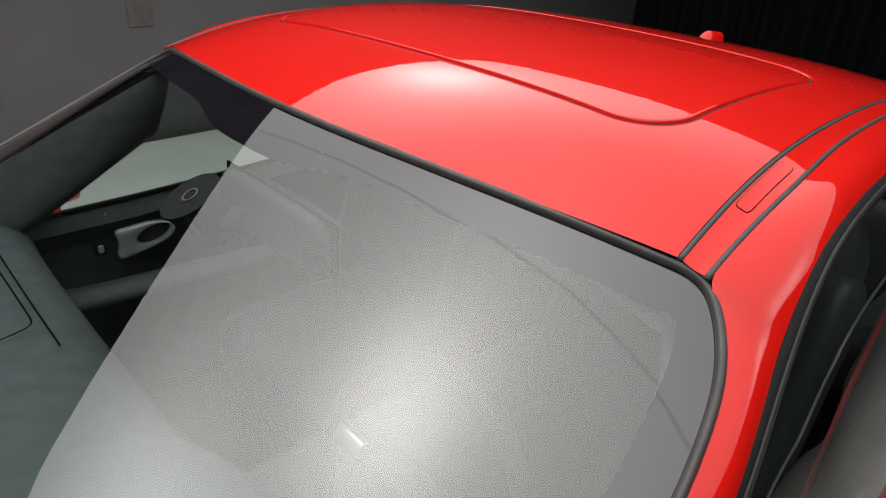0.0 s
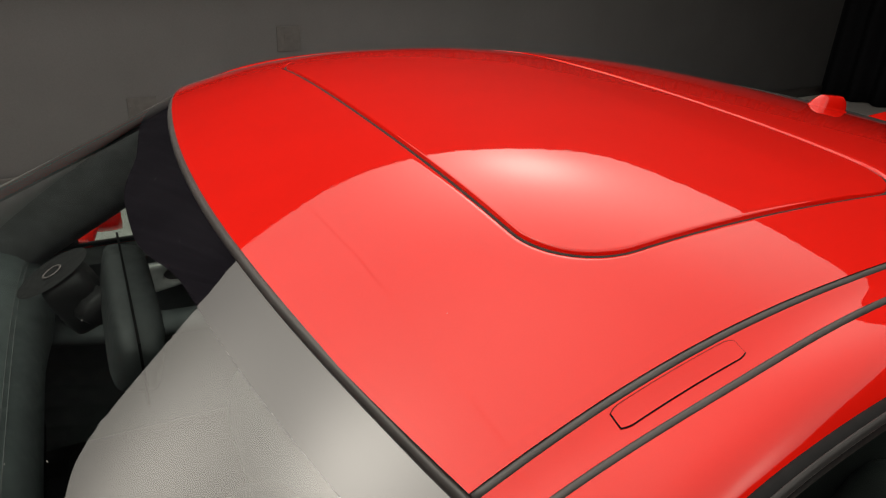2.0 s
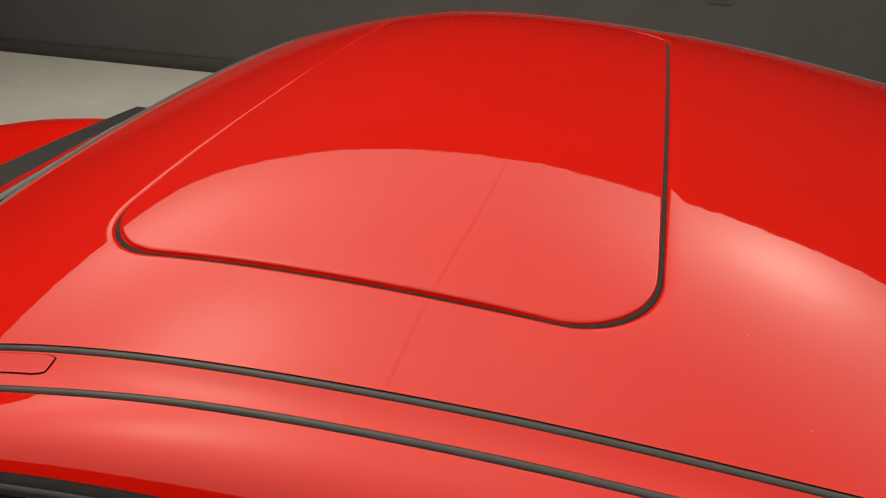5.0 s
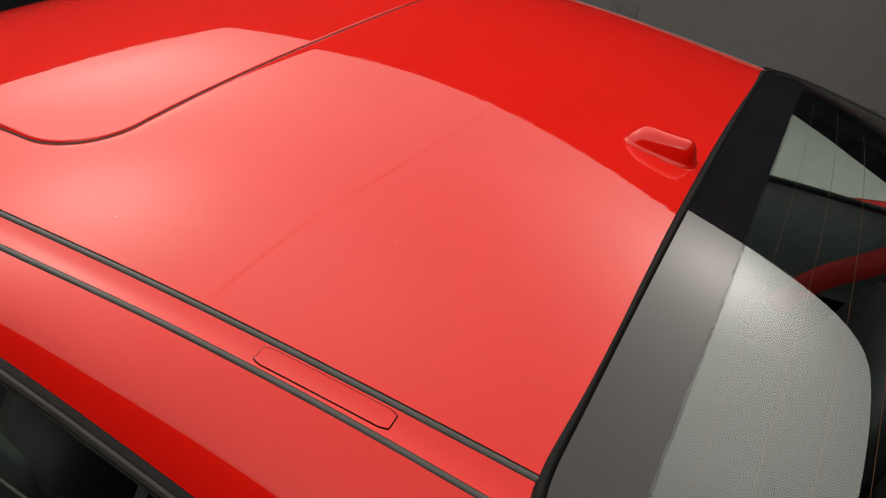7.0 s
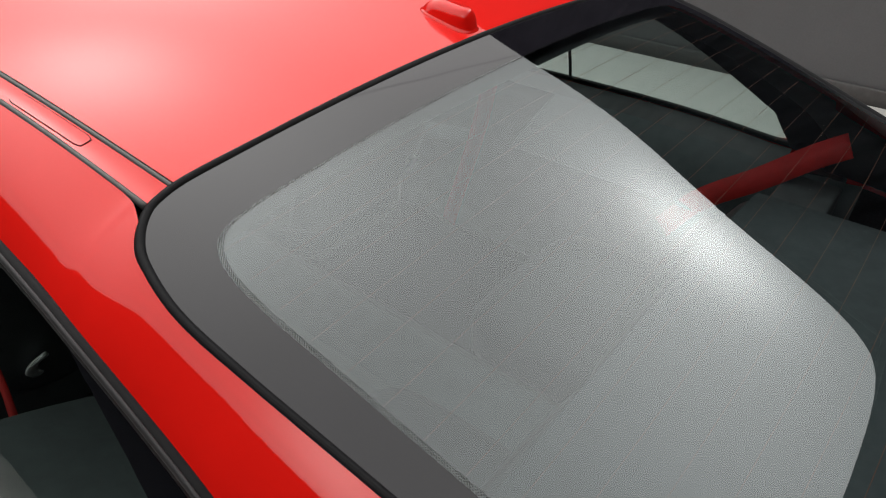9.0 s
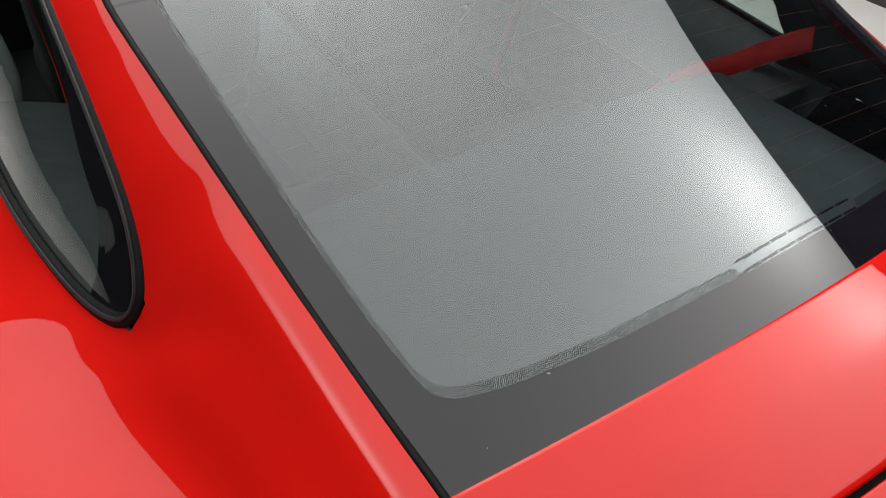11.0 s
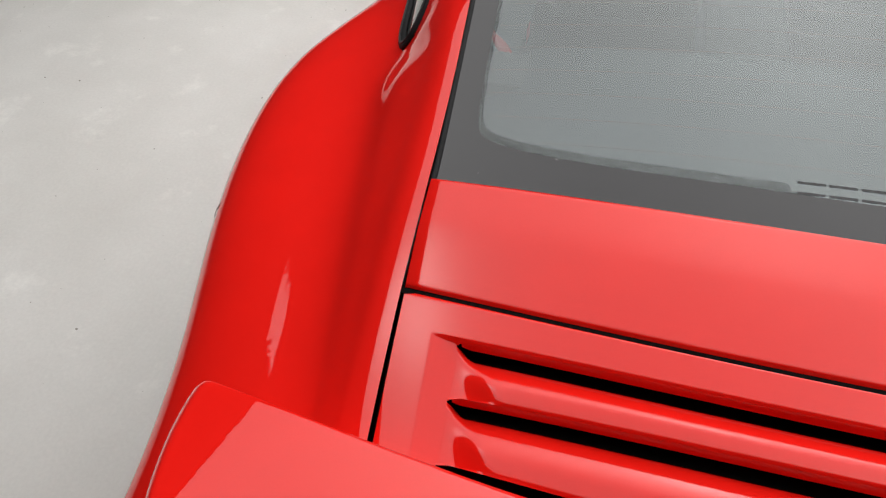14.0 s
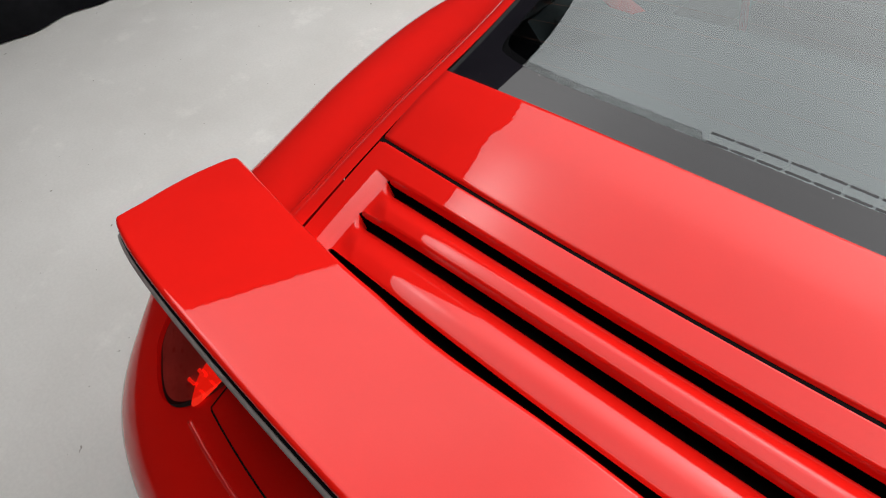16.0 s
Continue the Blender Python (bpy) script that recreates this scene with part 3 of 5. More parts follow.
def build_flank_grid():
    vs = np.unique(np.r_[np.linspace(1.15, 0.55, 50), np.linspace(0.55, 0.3, 50), np.linspace(0.3, -0.75, 110), np.linspace(-0.75, -1.0, 50), np.linspace(-1.0, TAIL, 150), (-0.7415, -0.7385)])[::-1]
    tail = np.sin(np.linspace(0, math.pi / 2, 36))[1:] * TAIL_LONG
    vs = np.r_[vs, TAIL - tail]
    vc = np.maximum(vs, TAIL)
    x, y = TOP_X(vc), TOP_Y(vc)
    t = np.c_[x, y, top_height(x, y)]
    far = np.clip((-1.2 - vs) / 0.2, 0, 1)[:, None]
    eased = np.c_[t[:, 0], t[:, 1], smooth_rows(t, vs, 0.055)[:, 2]]
    t = np.where((vs > -0.7)[:, None] & (vs < 0.33)[:, None], t, smooth_rows(t, vs, 0.008)) * (1 - far) + eased * far
    cols = [t]
    feats = []
    raw = {k: np.c_[fx(vc), vc, fz(vc)] for k, (fx, fz) in FLANK_AT.items()}
    # between crest and widest line the section is a rounded quarter
    k = math.sin(math.radians(45)) ** (2 / 2.1)
    raw["shoulder"] = np.c_[raw["crest"][:, 0] + (raw["widest"][:, 0] - raw["crest"][:, 0]) * k, vc, raw["widest"][:, 2] + (raw["crest"][:, 2] - raw["widest"][:, 2]) * k]
    # beside rear window and lid the edge is a narrow flat rim
    wide = 0.024 + 0.011 * np.clip((-1.35 - vc) / 0.5, 0, 1)
    rim = t + np.c_[wide, np.zeros(len(t)), -0.36 * wide]
    # behind the window the pillar runs down to the valley in one hollow
    w = np.clip((TIP + 0.004 - vc) / 0.14, 0, 1)
    w = (w * w * (3 - 2 * w))[:, None]
    for name, share in (("window_top", 0.30), ("window_low", 0.64)):
        raw[name] = raw[name] * (1 - w) + w * (rim + (raw["valley"] - rim) * share)
    for name in FLANK:
        p = raw[name]
        s = 0.012 if name in ("window_top", "window_low") else 0.042
        q = smooth_rows(p, vs, s)
        q[:, 1] = np.where(w[:, 0] > 0, p[:, 1], vc)
        feats.append(q)
    wt = feats[0]
    # the face between the edge and the window bulges a little
    d = wt - t
    mid = t + 0.5 * d
    out = np.c_[np.abs(d[:, 2]), np.zeros(len(d)), np.abs(d[:, 0])]
    out /= np.linalg.norm(out, axis=1)[:, None] + 1e-9
    bulge = gentle((1.15, 0.5, 0.0, -0.6, -0.78, -0.86, -0.95, -1.06, -1.3, -1.6, -2.1), (0.006, 0.008, 0.010, 0.010, 0.008, 0.004, 0.004, 0.005, 0.009, 0.010, 0.008))(vc)
    mid = mid + out * bulge[:, None]
    k = np.clip((-0.98 - vc) / 0.40, 0, 1)
    k = (k * k * (3 - 2 * k))[:, None]
    cols += [mid * (1 - k) + rim * k] + feats
    p = np.stack(cols, 1)  # stations, features, xyz
    # the tail narrows to the middle
    f = np.maximum(0, 1 - ((TAIL - np.minimum(vs, TAIL)) / TAIL_LONG) ** 3) ** (1 / 3)
    p[:, :, 0] *= np.where(vs < TAIL, np.maximum(f, 0.0), 1.0)[:, None]
    reach = np.array((0.1, 0.1, 0.1, 0.1, 0.10, 0.08, 0.25, 1.0, 0.95, 0.95))
    p[:, :, 1] += np.where(vs < TAIL, vs - TAIL, 0.0)[:, None] * reach
    # a spline across each station
    counts = (7, 7, 8, 8, 9, 9, 8, 6, 5)
    grid, marks = [], np.r_[0, np.cumsum(counts)]
    for row in p:
        c = np.r_[0, np.cumsum(np.maximum(np.linalg.norm(np.diff(row, axis=0), axis=1), 1e-4) ** 0.8)]
        u = np.concatenate([np.linspace(c[i], c[i + 1], k, endpoint=False) for i, k in enumerate(counts)] + [[c[-1]]])
        grid.append(np.stack([natural(c, row[:, k])(u) for k in range(3)], 1))
    return vs, np.array(grid), marks


FLANK_V, FLANK_G, FLANK_M = build_flank_grid()
AXLES = ((-1.22, 0.33), (1.13, 0.32))


def side_of(p, sx):
    q = np.array(p, float).copy()
    q[..., 0] *= sx
    return q


def flank_rows(lo, hi):
    return np.where((FLANK_V >= lo - 1e-6) & (FLANK_V <= hi + 1e-6))[0]


def flank_patch(v0, v1, c0, c1, by=0.0):
    """A piece of the flank between two stations and two columns, moved along its normal."""
    r = flank_rows(v0, v1)
    g = FLANK_G[r][:, c0:c1 + 1]
    if by:
        a = np.gradient(g, axis=0)
        b = np.gradient(g, axis=1)
        n = np.cross(a, b)
        n /= np.linalg.norm(n, axis=2)[..., None] + 1e-9
        g = g + n * by
    return g


def window_sheet(v0, v1, by, n=12):
    """Side glass: an arc at each station from the upper to the lower edge of the opening, bowed outwards."""
    g = FLANK_G[flank_rows(v0, v1)]
    a, b = g[:, FLANK_M[2]], g[:, FLANK_M[3]]
    d = b - a
    long = np.linalg.norm(d, axis=1)[:, None]
    out = np.c_[-d[:, 2], np.zeros(len(d)), d[:, 0]] / long
    f = np.linspace(0, 1, n)[None, :, None]
    return a[:, None] + d[:, None] * f + out[:, None] * (0.066 * long[:, None] * 4 * f * (1 - f) * np.clip(long[:, None] / 0.3, 0, 1) + by)


def flank_line(v0, v1, c, by=0.0):
    g = flank_patch(v0, v1, max(c - 1, 0), c + 1, by)
    return g[:, 1 if c else 0]


def flank_point(v, col, by=0.0):
    """Places on the flank at any station and column, moved outwards."""
    order = np.argsort(FLANK_V)
    i = np.clip(np.interp(v, FLANK_V[order], order.astype(float)), 0, len(FLANK_V) - 1.001)
    j = np.clip(col, 0, FLANK_G.shape[1] - 1.001)
    i0, j0 = i.astype(int), j.astype(int)
    a, b = (i - i0)[:, None], (j - j0)[:, None]
    g = FLANK_G
    p = (1 - a) * (1 - b) * g[i0, j0] + a * (1 - b) * g[i0 + 1, j0] + (1 - a) * b * g[i0, j0 + 1] + a * b * g[i0 + 1, j0 + 1]
    n = np.cross(g[i0, j0 + 1] - g[i0, j0], g[i0 + 1, j0] - g[i0, j0])
    n /= np.linalg.norm(n, axis=1)[:, None] + 1e-9
    n *= np.where(n[:, :1] < 0, -1, 1)
    return p + n * by


def in_arch(c):
    return any((c[1] - y) ** 2 + (c[2] - 0.33) ** 2 < 0.345 ** 2 and abs(c[0]) > 0.6 and c[2] < 0.70 for y, _ in AXLES)


def build_body(car):
    m = FLANK_M
    door_rear, door_front = -0.74, 0.86
    for sx in (-1, 1):
        # the shell: roof rail, pillars, wings and tail, open for window, door and wheels
        nv, nc = FLANK_G.shape[:2]
        vs = FLANK_V
        faces = []
        flat = FLANK_G.reshape(-1, 3)
        for i in range(nv - 1):
            vm = (vs[i] + vs[i + 1]) / 2
            for j in range(nc - 1):
                if TIP < vm < 0.86 and m[2] <= j < m[3]:
                    continue
                if door_rear - 0.0015 < vm < door_front and j >= m[3]:
                    continue
                f = (i * nc + j, i * nc + j + 1, (i + 1) * nc + j + 1, (i + 1) * nc + j)
                if in_arch(flat[list(f)].mean(0)):
                    continue
                faces.append(f)
        mesh_object("body_shell", side_of(flat, sx), faces, RED, car, "glossy red body side with flared rear wing")
        grid_object("door", side_of(flank_patch(door_rear + 0.0015, door_front - 0.004, m[3], m[-1]), sx), RED, car, "red lacquered door")
        # dark backing in the shut line
        grid_object("door_seal", side_of(flank_patch(door_rear - 0.03, door_rear + 0.03, m[3], m[-1] - 2, -0.012), sx), VOID, car)
        # windows: glass set back a little
        rear = window_sheet(TIP, -0.525, -0.006)
        vs = np.linspace(-0.78, TIP + 0.002, 60)
        reach = np.interp(vs, (-1.095, -1.08, -1.05, -1.0, -0.9, -0.78), (m[3], m[3] - 2.2, m[2] + 3.4, m[2] + 2.9, m[2] + 1.7, m[2] + 0.5))
        patch = np.array([flank_point(vs, m[2] + (reach - m[2]) * f, -0.009) for f in np.linspace(0, 1, 8)])
        grid_object("window_border", side_of(patch, sx), INK, car, "black border at the end of the side window")
        grid_object("quarter_window", side_of(rear, sx), SIDE_GLASS, car, "fixed tinted rear side window").visible_shadow = False
        front = window_sheet(-0.52, 0.86, -0.006)
        grid_object("door_window", side_of(front, sx), SIDE_GLASS, car, "raised tinted door window").visible_shadow = False
        # black rubber round the windows, rounded at the rear end
        top = side_of(flank_line(TIP - 0.006, 0.93, m[2], 0.0005), sx)
        low_edge = side_of(flank_line(TIP - 0.006, 0.93, m[3], 0.0005), sx)
        line = even(np.vstack([top, low_edge[::-1]]), 600)
        for _ in range(36):
            line[1:-1] = 0.25 * line[:-2] + 0.5 * line[1:-1] + 0.25 * line[2:]
        out = np.tile((sx * 0.72, -0.1, 0.69), (len(line), 1))
        surround = sweep("window_surround", line, out, lens_profile(0.0185, 0.0055, 8), RUBBER, car, "black rubber window surround")
        sweep("bead", line + out * 0.0042, out, oval(0.0062, 0.003, 8), BEAD, surround, "satin grey bead along the rubber")
        sweep("glass_edge", even(side_of(flank_line(-0.50, 0.9, m[2] + 2, 0.0), sx), 200), out[:200], oval(0.0035, 0.003, 8), TRIM, car)
        post = side_of(window_sheet(-0.534, -0.512, -0.002), sx)
        triangle = side_of(window_sheet(0.615, 0.87, 0.0), sx)
        grid_object("mirror_triangle", triangle, BLACK, car, "black plate at the front of the door window")
        grid_object("window_post", post, BLACK, car, "black post between the side windows")
        # inner linings
        inner = side_of(flank_patch(TIP + 0.02, 1.12, 0, m[2], -0.02), sx)
        grid_object("pillar_lining", inner, CLOTHLINER, car)
        grid_object("rear_side_lining", side_of(flank_patch(-1.60, TIP + 0.03, 1, m[6], -0.03), sx), CLOTHLINER, car, "charcoal lining beside the rear shelf")
        sill = np.array([flank_line(-1.1, 0.95, m[3], b) for b in (-0.008, -0.03, -0.055)])
        grid_object("inner_sill", side_of(sill, sx), CLOTHLINER, car, "grey leather inner window sill")
        # padded panel from the sill down to the rear shelf
        a = flank_line(-1.25, -0.5, m[3], -0.053)
        b = np.c_[np.full(len(a), 0.535), a[:, 1], np.full(len(a), 0.72)]
        pad = np.array([a + (b - a) * f + np.array([0.5, 0, 0.8]) * 0.010 * math.sin(math.pi * f) for f in np.linspace(0, 1, 12)])
        grid_object("rear_side_panel", side_of(pad, sx), SHELF, car, "dark grey padded panel beside the rear seat")
        # padded lining of the front pillar
        r = flank_rows(0.38, 1.0)
        a = FLANK_G[r, 0]
        low = 0.934 - 0.571 * (a[:, 1] - 0.449)
        edge = np.c_[np.full(len(a), 0.68), a[:, 1], low]
        mid = np.c_[np.full(len(a), 0.652), a[:, 1], low + 0.035]
        back = np.c_[np.full(len(a), 0.715), a[:, 1], low + 0.012]
        rows = [a + [-0.05, 0.0, -0.012], a + [-0.056, 0.0, -0.03], (a + [-0.045, 0, -0.06] + mid) / 2, mid, edge, back]
        grid_object("front_pillar_lining", side_of(np.array(rows), sx), PILLAR, car, "dark grey front pillar lining")
        card = side_of(flank_patch(-1.2, 1.0, m[3], m[-1], -0.05), sx)
        grid_object("door_card", card, LINING, car, "dark grey leather door lining")
    return car


def rounded_rect(hx_front, hx_rear, y_front, y_rear, r, bow=0.012, n=100):
    """Closed outline, in four sides of n places: front, right, rear, left, with rounded corners; each side runs corner to corner."""
    def corner(cx, cy, a0, a1):
        t = np.radians(np.linspace(a0, a1, 12))
        return np.c_[cx + r * np.cos(t), cy + r * np.sin(t)]
    pts = np.vstack([corner(hx_front - r, y_front - r, 90, 0), corner(hx_rear - r, y_rear + r, 0, -90), corner(-hx_rear + r, y_rear + r, -90, -180), corner(-hx_front + r, y_front - r, 180, 90)])
    pts = even(np.vstack([pts, pts[:1]]), 1600)
    w = np.clip(1 - (pts[:, 0] / hx_front) ** 2, 0, 1)
    pts[:, 1] += bow * w * np.where(pts[:, 1] > (y_front + y_rear) / 2, 1, -0.3)
    # start each side at the middle of a corner
    marks = []
    for sx, sy in ((-1, 1), (1, 1), (1, -1), (-1, -1)):
        cx, cy = sx * (hx_front if sy > 0 else hx_rear), y_front if sy > 0 else y_rear
        marks.append(int(np.argmin(np.hypot(pts[:, 0] - cx, pts[:, 1] - cy))))
    sides = []
    for a, b in zip(marks, marks[1:] + marks[:1]):
        seg = pts[a:b + 1] if b > a else np.vstack([pts[a:], pts[1:b + 1]])
        sides.append(even(seg, n + 1)[:-1])
    return np.vstack(sides)


SUNROOF = rounded_rect(0.4505, 0.4465, 0.2405, -0.2545, 0.078, 0.0)


def build_roof(car):
    n = 100
    xs = np.linspace(-1, 1, n + 1)
    fx, rx = STRIP_IN(0.39) - 0.003, STRIP_IN(-0.779) - 0.003
    front = np.c_[xs * fx, screen_top(xs * fx)][:-1]
    right_y = np.linspace(front[0, 1], -0.779, n + 1)
    right = np.c_[STRIP_IN(right_y) - 0.003, right_y][:-1]
    rear = np.c_[xs[::-1] * rx, np.full(n + 1, -0.779)][:-1]
    left = np.c_[-(STRIP_IN(right_y[::-1]) - 0.003), right_y[::-1]][:-1]
    outer = np.vstack([front, right, rear, left])
    # roof skin with the sunroof's opening, whose edge turns down
    hole = SUNROOF
    rows = list(ring_patch(hole, outer, roof_at, 36))
    close = hole + (outer - hole) * 0.006
    rows.insert(1, np.c_[close, roof_at(close[:, 0], close[:, 1])])
    rows[0] = rows[0] - np.array([0, 0, 0.0006])
    lip = []
    for grow, down in ((0.985, 0.013), (0.9925, 0.005), (0.9965, 0.0023)):
        xy = hole * grow
        lip.append(np.c_[xy, roof_at(xy[:, 0], xy[:, 1]) - down])
    grid_object("roof_skin", np.array(lip + rows), RED, car, "glossy red roof skin", wrap=True)
    # sliding panel with rounded edges, and the felt seal in the gap
    panel = SUNROOF * [0.9865, 0.976]
    lift = lambda y: np.interp(y, (-0.255, -0.235, -0.12, 0.25), (-0.0008, -0.0004, 0.0022, 0.0022))
    proud = lambda x, y: roof_at(x, y) + lift(y)
    body = disc_patch(panel, proud, 30, (0, 0))
    close = panel * 0.9955
    body = np.insert(body, -1, np.c_[close, proud(close[:, 0], close[:, 1])], 0)
    edge = []
    for grow, down in ((1.0026, 0.0010), (1.0045, 0.0036), (1.005, 0.0142)):
        xy = panel * grow
        edge.append(np.c_[xy, proud(xy[:, 0], xy[:, 1]) - down])
    grid_object("sunroof_panel", np.vstack([body, np.array(edge)]), RED, car, "closed red sliding roof panel", wrap=True)
    seal_line = lifted(roof_at, SUNROOF * [0.9935, 0.988], -0.0065)
    sweep("sunroof_seal", even(seal_line, 400, True), normals_of(roof_at, seal_line[:, :2]), oval(0.0060, 0.005, 8), FELT, car, "dark felt seal round the sunroof", closed=True)
    # mouldings and the channel between them
    for sx in (-1, 1):
        ys = np.linspace(0.387, -0.780, 160)
        for f in (STRIP_IN, STRIP_OUT):
            xy = np.c_[sx * f(ys), ys]
            sweep("roof_moulding", lifted(roof_at, xy, -0.0025), normals_of(roof_at, xy), lens_profile(0.0074, 0.0030, 6), TRIM, car, "dark grey rubber roof moulding")
        a, b = STRIP_IN(ys) + 0.003, STRIP_OUT(ys) - 0.003
        rows = []
        for k in np.linspace(0, 1, 9):
            x = a + (b - a) * k
            rows.append(np.c_[sx * x, ys, roof_at(x, ys) - 0.0012 * math.sin(math.pi * k) - 0.001])
        grid_object("roof_channel", np.array(rows), RED, car)
        for y0, y1 in ((0.283, 0.165), (-0.552, -0.668)):
            yy = np.linspace(y0, y1, 30)
            half = 0.0078
            ends = np.sin(np.clip(np.minimum(np.arange(30), np.arange(30)[::-1]) / 2.2, 0, 1) * math.pi / 2)
            ends = 0.72 + 0.28 * ends

            def channel(x, y):
                k = np.clip((x - STRIP_IN(y) - 0.003) / (STRIP_OUT(y) - STRIP_IN(y) - 0.006), 0, 1)
                return roof_at(x, y) - 0.0012 * np.sin(math.pi * k) - 0.001

            for name, grow, lift, mat in (("flap_gap", 0.0008, 0.0003, VOID), ("roof_rack_flap", 0.0, 0.0009, RED)):
                rows = []
                yg = yy.mean() + (yy - yy.mean()) * (1 + grow / 0.057)
                cx = STRIP_IN(yg) + 0.0132
                for k in np.linspace(-1, 1, 9):
                    x = cx + (half + grow) * ends * k
                    rows.append(np.c_[sx * x, yg, channel(x, yg) + lift])
                grid_object(name, np.array(rows), mat, car, "small red cover flap in the roof channel" if mat is RED else "")
    # headliner under the skin
    gx, gy = np.meshgrid(np.linspace(-0.6, 0.6, 30), np.linspace(0.44, -0.84, 40), indexing="ij")
    grid_object("headliner", np.stack([gx, gy, roof_at(gx, gy) - 0.03], -1), CLOTHLINER, car, "charcoal cloth headliner")


def build_antenna(car):
    """Small body-coloured aerial pod near the rear edge of the roof."""
    # a flat foot, flanks that draw in to a narrow ridge, higher and broader towards the rear
    rows = []
    t = np.linspace(0, 2 * math.pi, 56, endpoint=False)
    c, q = np.sign(np.cos(t)) * np.abs(np.cos(t)) ** 0.62, np.sign(np.sin(t)) * np.abs(np.sin(t)) ** 0.62
    for g, wide, fore, aft in ((-0.15, 0.0225, 0.0455, -0.0455), (0.05, 0.0225, 0.0455, -0.0455), (0.075, 0.0208, 0.0435, -0.0435), (0.16, 0.0198, 0.0425, -0.043), (0.42, 0.0182, 0.038, -0.042), (0.68, 0.0154, 0.032, -0.040),
                               (0.88, 0.0112, 0.0265, -0.0370), (0.96, 0.0086, 0.023, -0.0345), (1.0, 0.0058, 0.020, -0.0315), (1.0, 0.0004, 0.012, -0.024)):
        y = (fore + aft) / 2 + (fore - aft) / 2 * q
        back = np.clip((0.045 - y) / 0.09, 0, 1)
        x = wide * c * (1 + 0.45 * max(g, 0) ** 2 * (back - 0.5))
        rows.append(np.c_[x, y - 0.722, roof_at(x, y - 0.722) + g * (0.0205 + 0.0085 * back)])
    grid_object("aerial_pod", np.array(rows), RED, car, "small red aerial pod on the roof", wrap=True)


def build_windscreen(car):
    half = [(0, screen_top(0.0))] + [(x, screen_top(x)) for x in (0.15, 0.3, 0.42, 0.52, 0.57, 0.604)] + list(SCREEN_SIDE) + [(0.74, 1.06), (0.5, 1.12), (0.25, 1.145), (0, 1.15)]
    out = dense(both(half), 260, True)
    c = np.array([0, 0.78])
    # enamel border: narrow at the top, wider at the sides
    inn = out.copy()
    inn[:, 0] *= 0.931
    inn[:, 1] = c[1] + (inn[:, 1] - c[1]) * 0.982
    inn[:, 1] = np.maximum(inn[:, 1], screen_top(inn[:, 0]) + 0.05 + 0.024 * np.exp(-(inn[:, 0] / 0.16) ** 4))
    face = lambda x, y: wind_at(x, y) - 0.004
    screen = grid_object("windscreen", disc_patch(inn, face, 30, c), GLASS, car, "curved laminated windscreen with glossy reflections", wrap=True)
    screen.visible_shadow = False
    grid_object("border", ring_patch(inn, out, face, 4), SCREEN_FRIT, screen, "black enamel border", wrap=True)
    right = [p for p in half if p[1] < 1.04]
    path = np.vstack([np.array(right)[::-1] * [-1, 1], np.array(right)[1:]])
    path = even(np.c_[dense(path, 320), np.zeros(320)], 320)[:, :2]
    for _ in range(14):
        path[1:-1] = 0.25 * path[:-2] + 0.5 * path[1:-1] + 0.25 * path[2:]
    sweep("screen_seal", lifted(wind_at, path, -0.001), normals_of(wind_at, path), lens_profile(0.0100, 0.0045, 8), TRIM, screen, "dark grey rubber screen seal")
    # sensor patch with its ring
    t = np.linspace(0, 2 * math.pi, 360, endpoint=False)
    edge = 0.037 * (1 + 0.012 * np.sin(t * 60))
    under = lambda x, y: wind_at(x, y) - 0.0055
    patch = grid_object("sensor_patch", disc_patch(np.c_[-0.022 + edge * np.cos(t), 0.624 + 1.05 * edge * np.sin(t)], under, 4), BLACK, screen, "round black enamel sensor patch", wrap=True)
    ring = np.c_[-0.022 + 0.0095 * np.cos(t), 0.624 + 0.0095 * np.sin(t)][::6]
    sweep("sensor_ring", np.c_[ring, under(ring[:, 0], ring[:, 1]) + 0.0008], (0, 0.45, 0.9), oval(0.003, 0.0012, 6), TRIM, patch, closed=True)


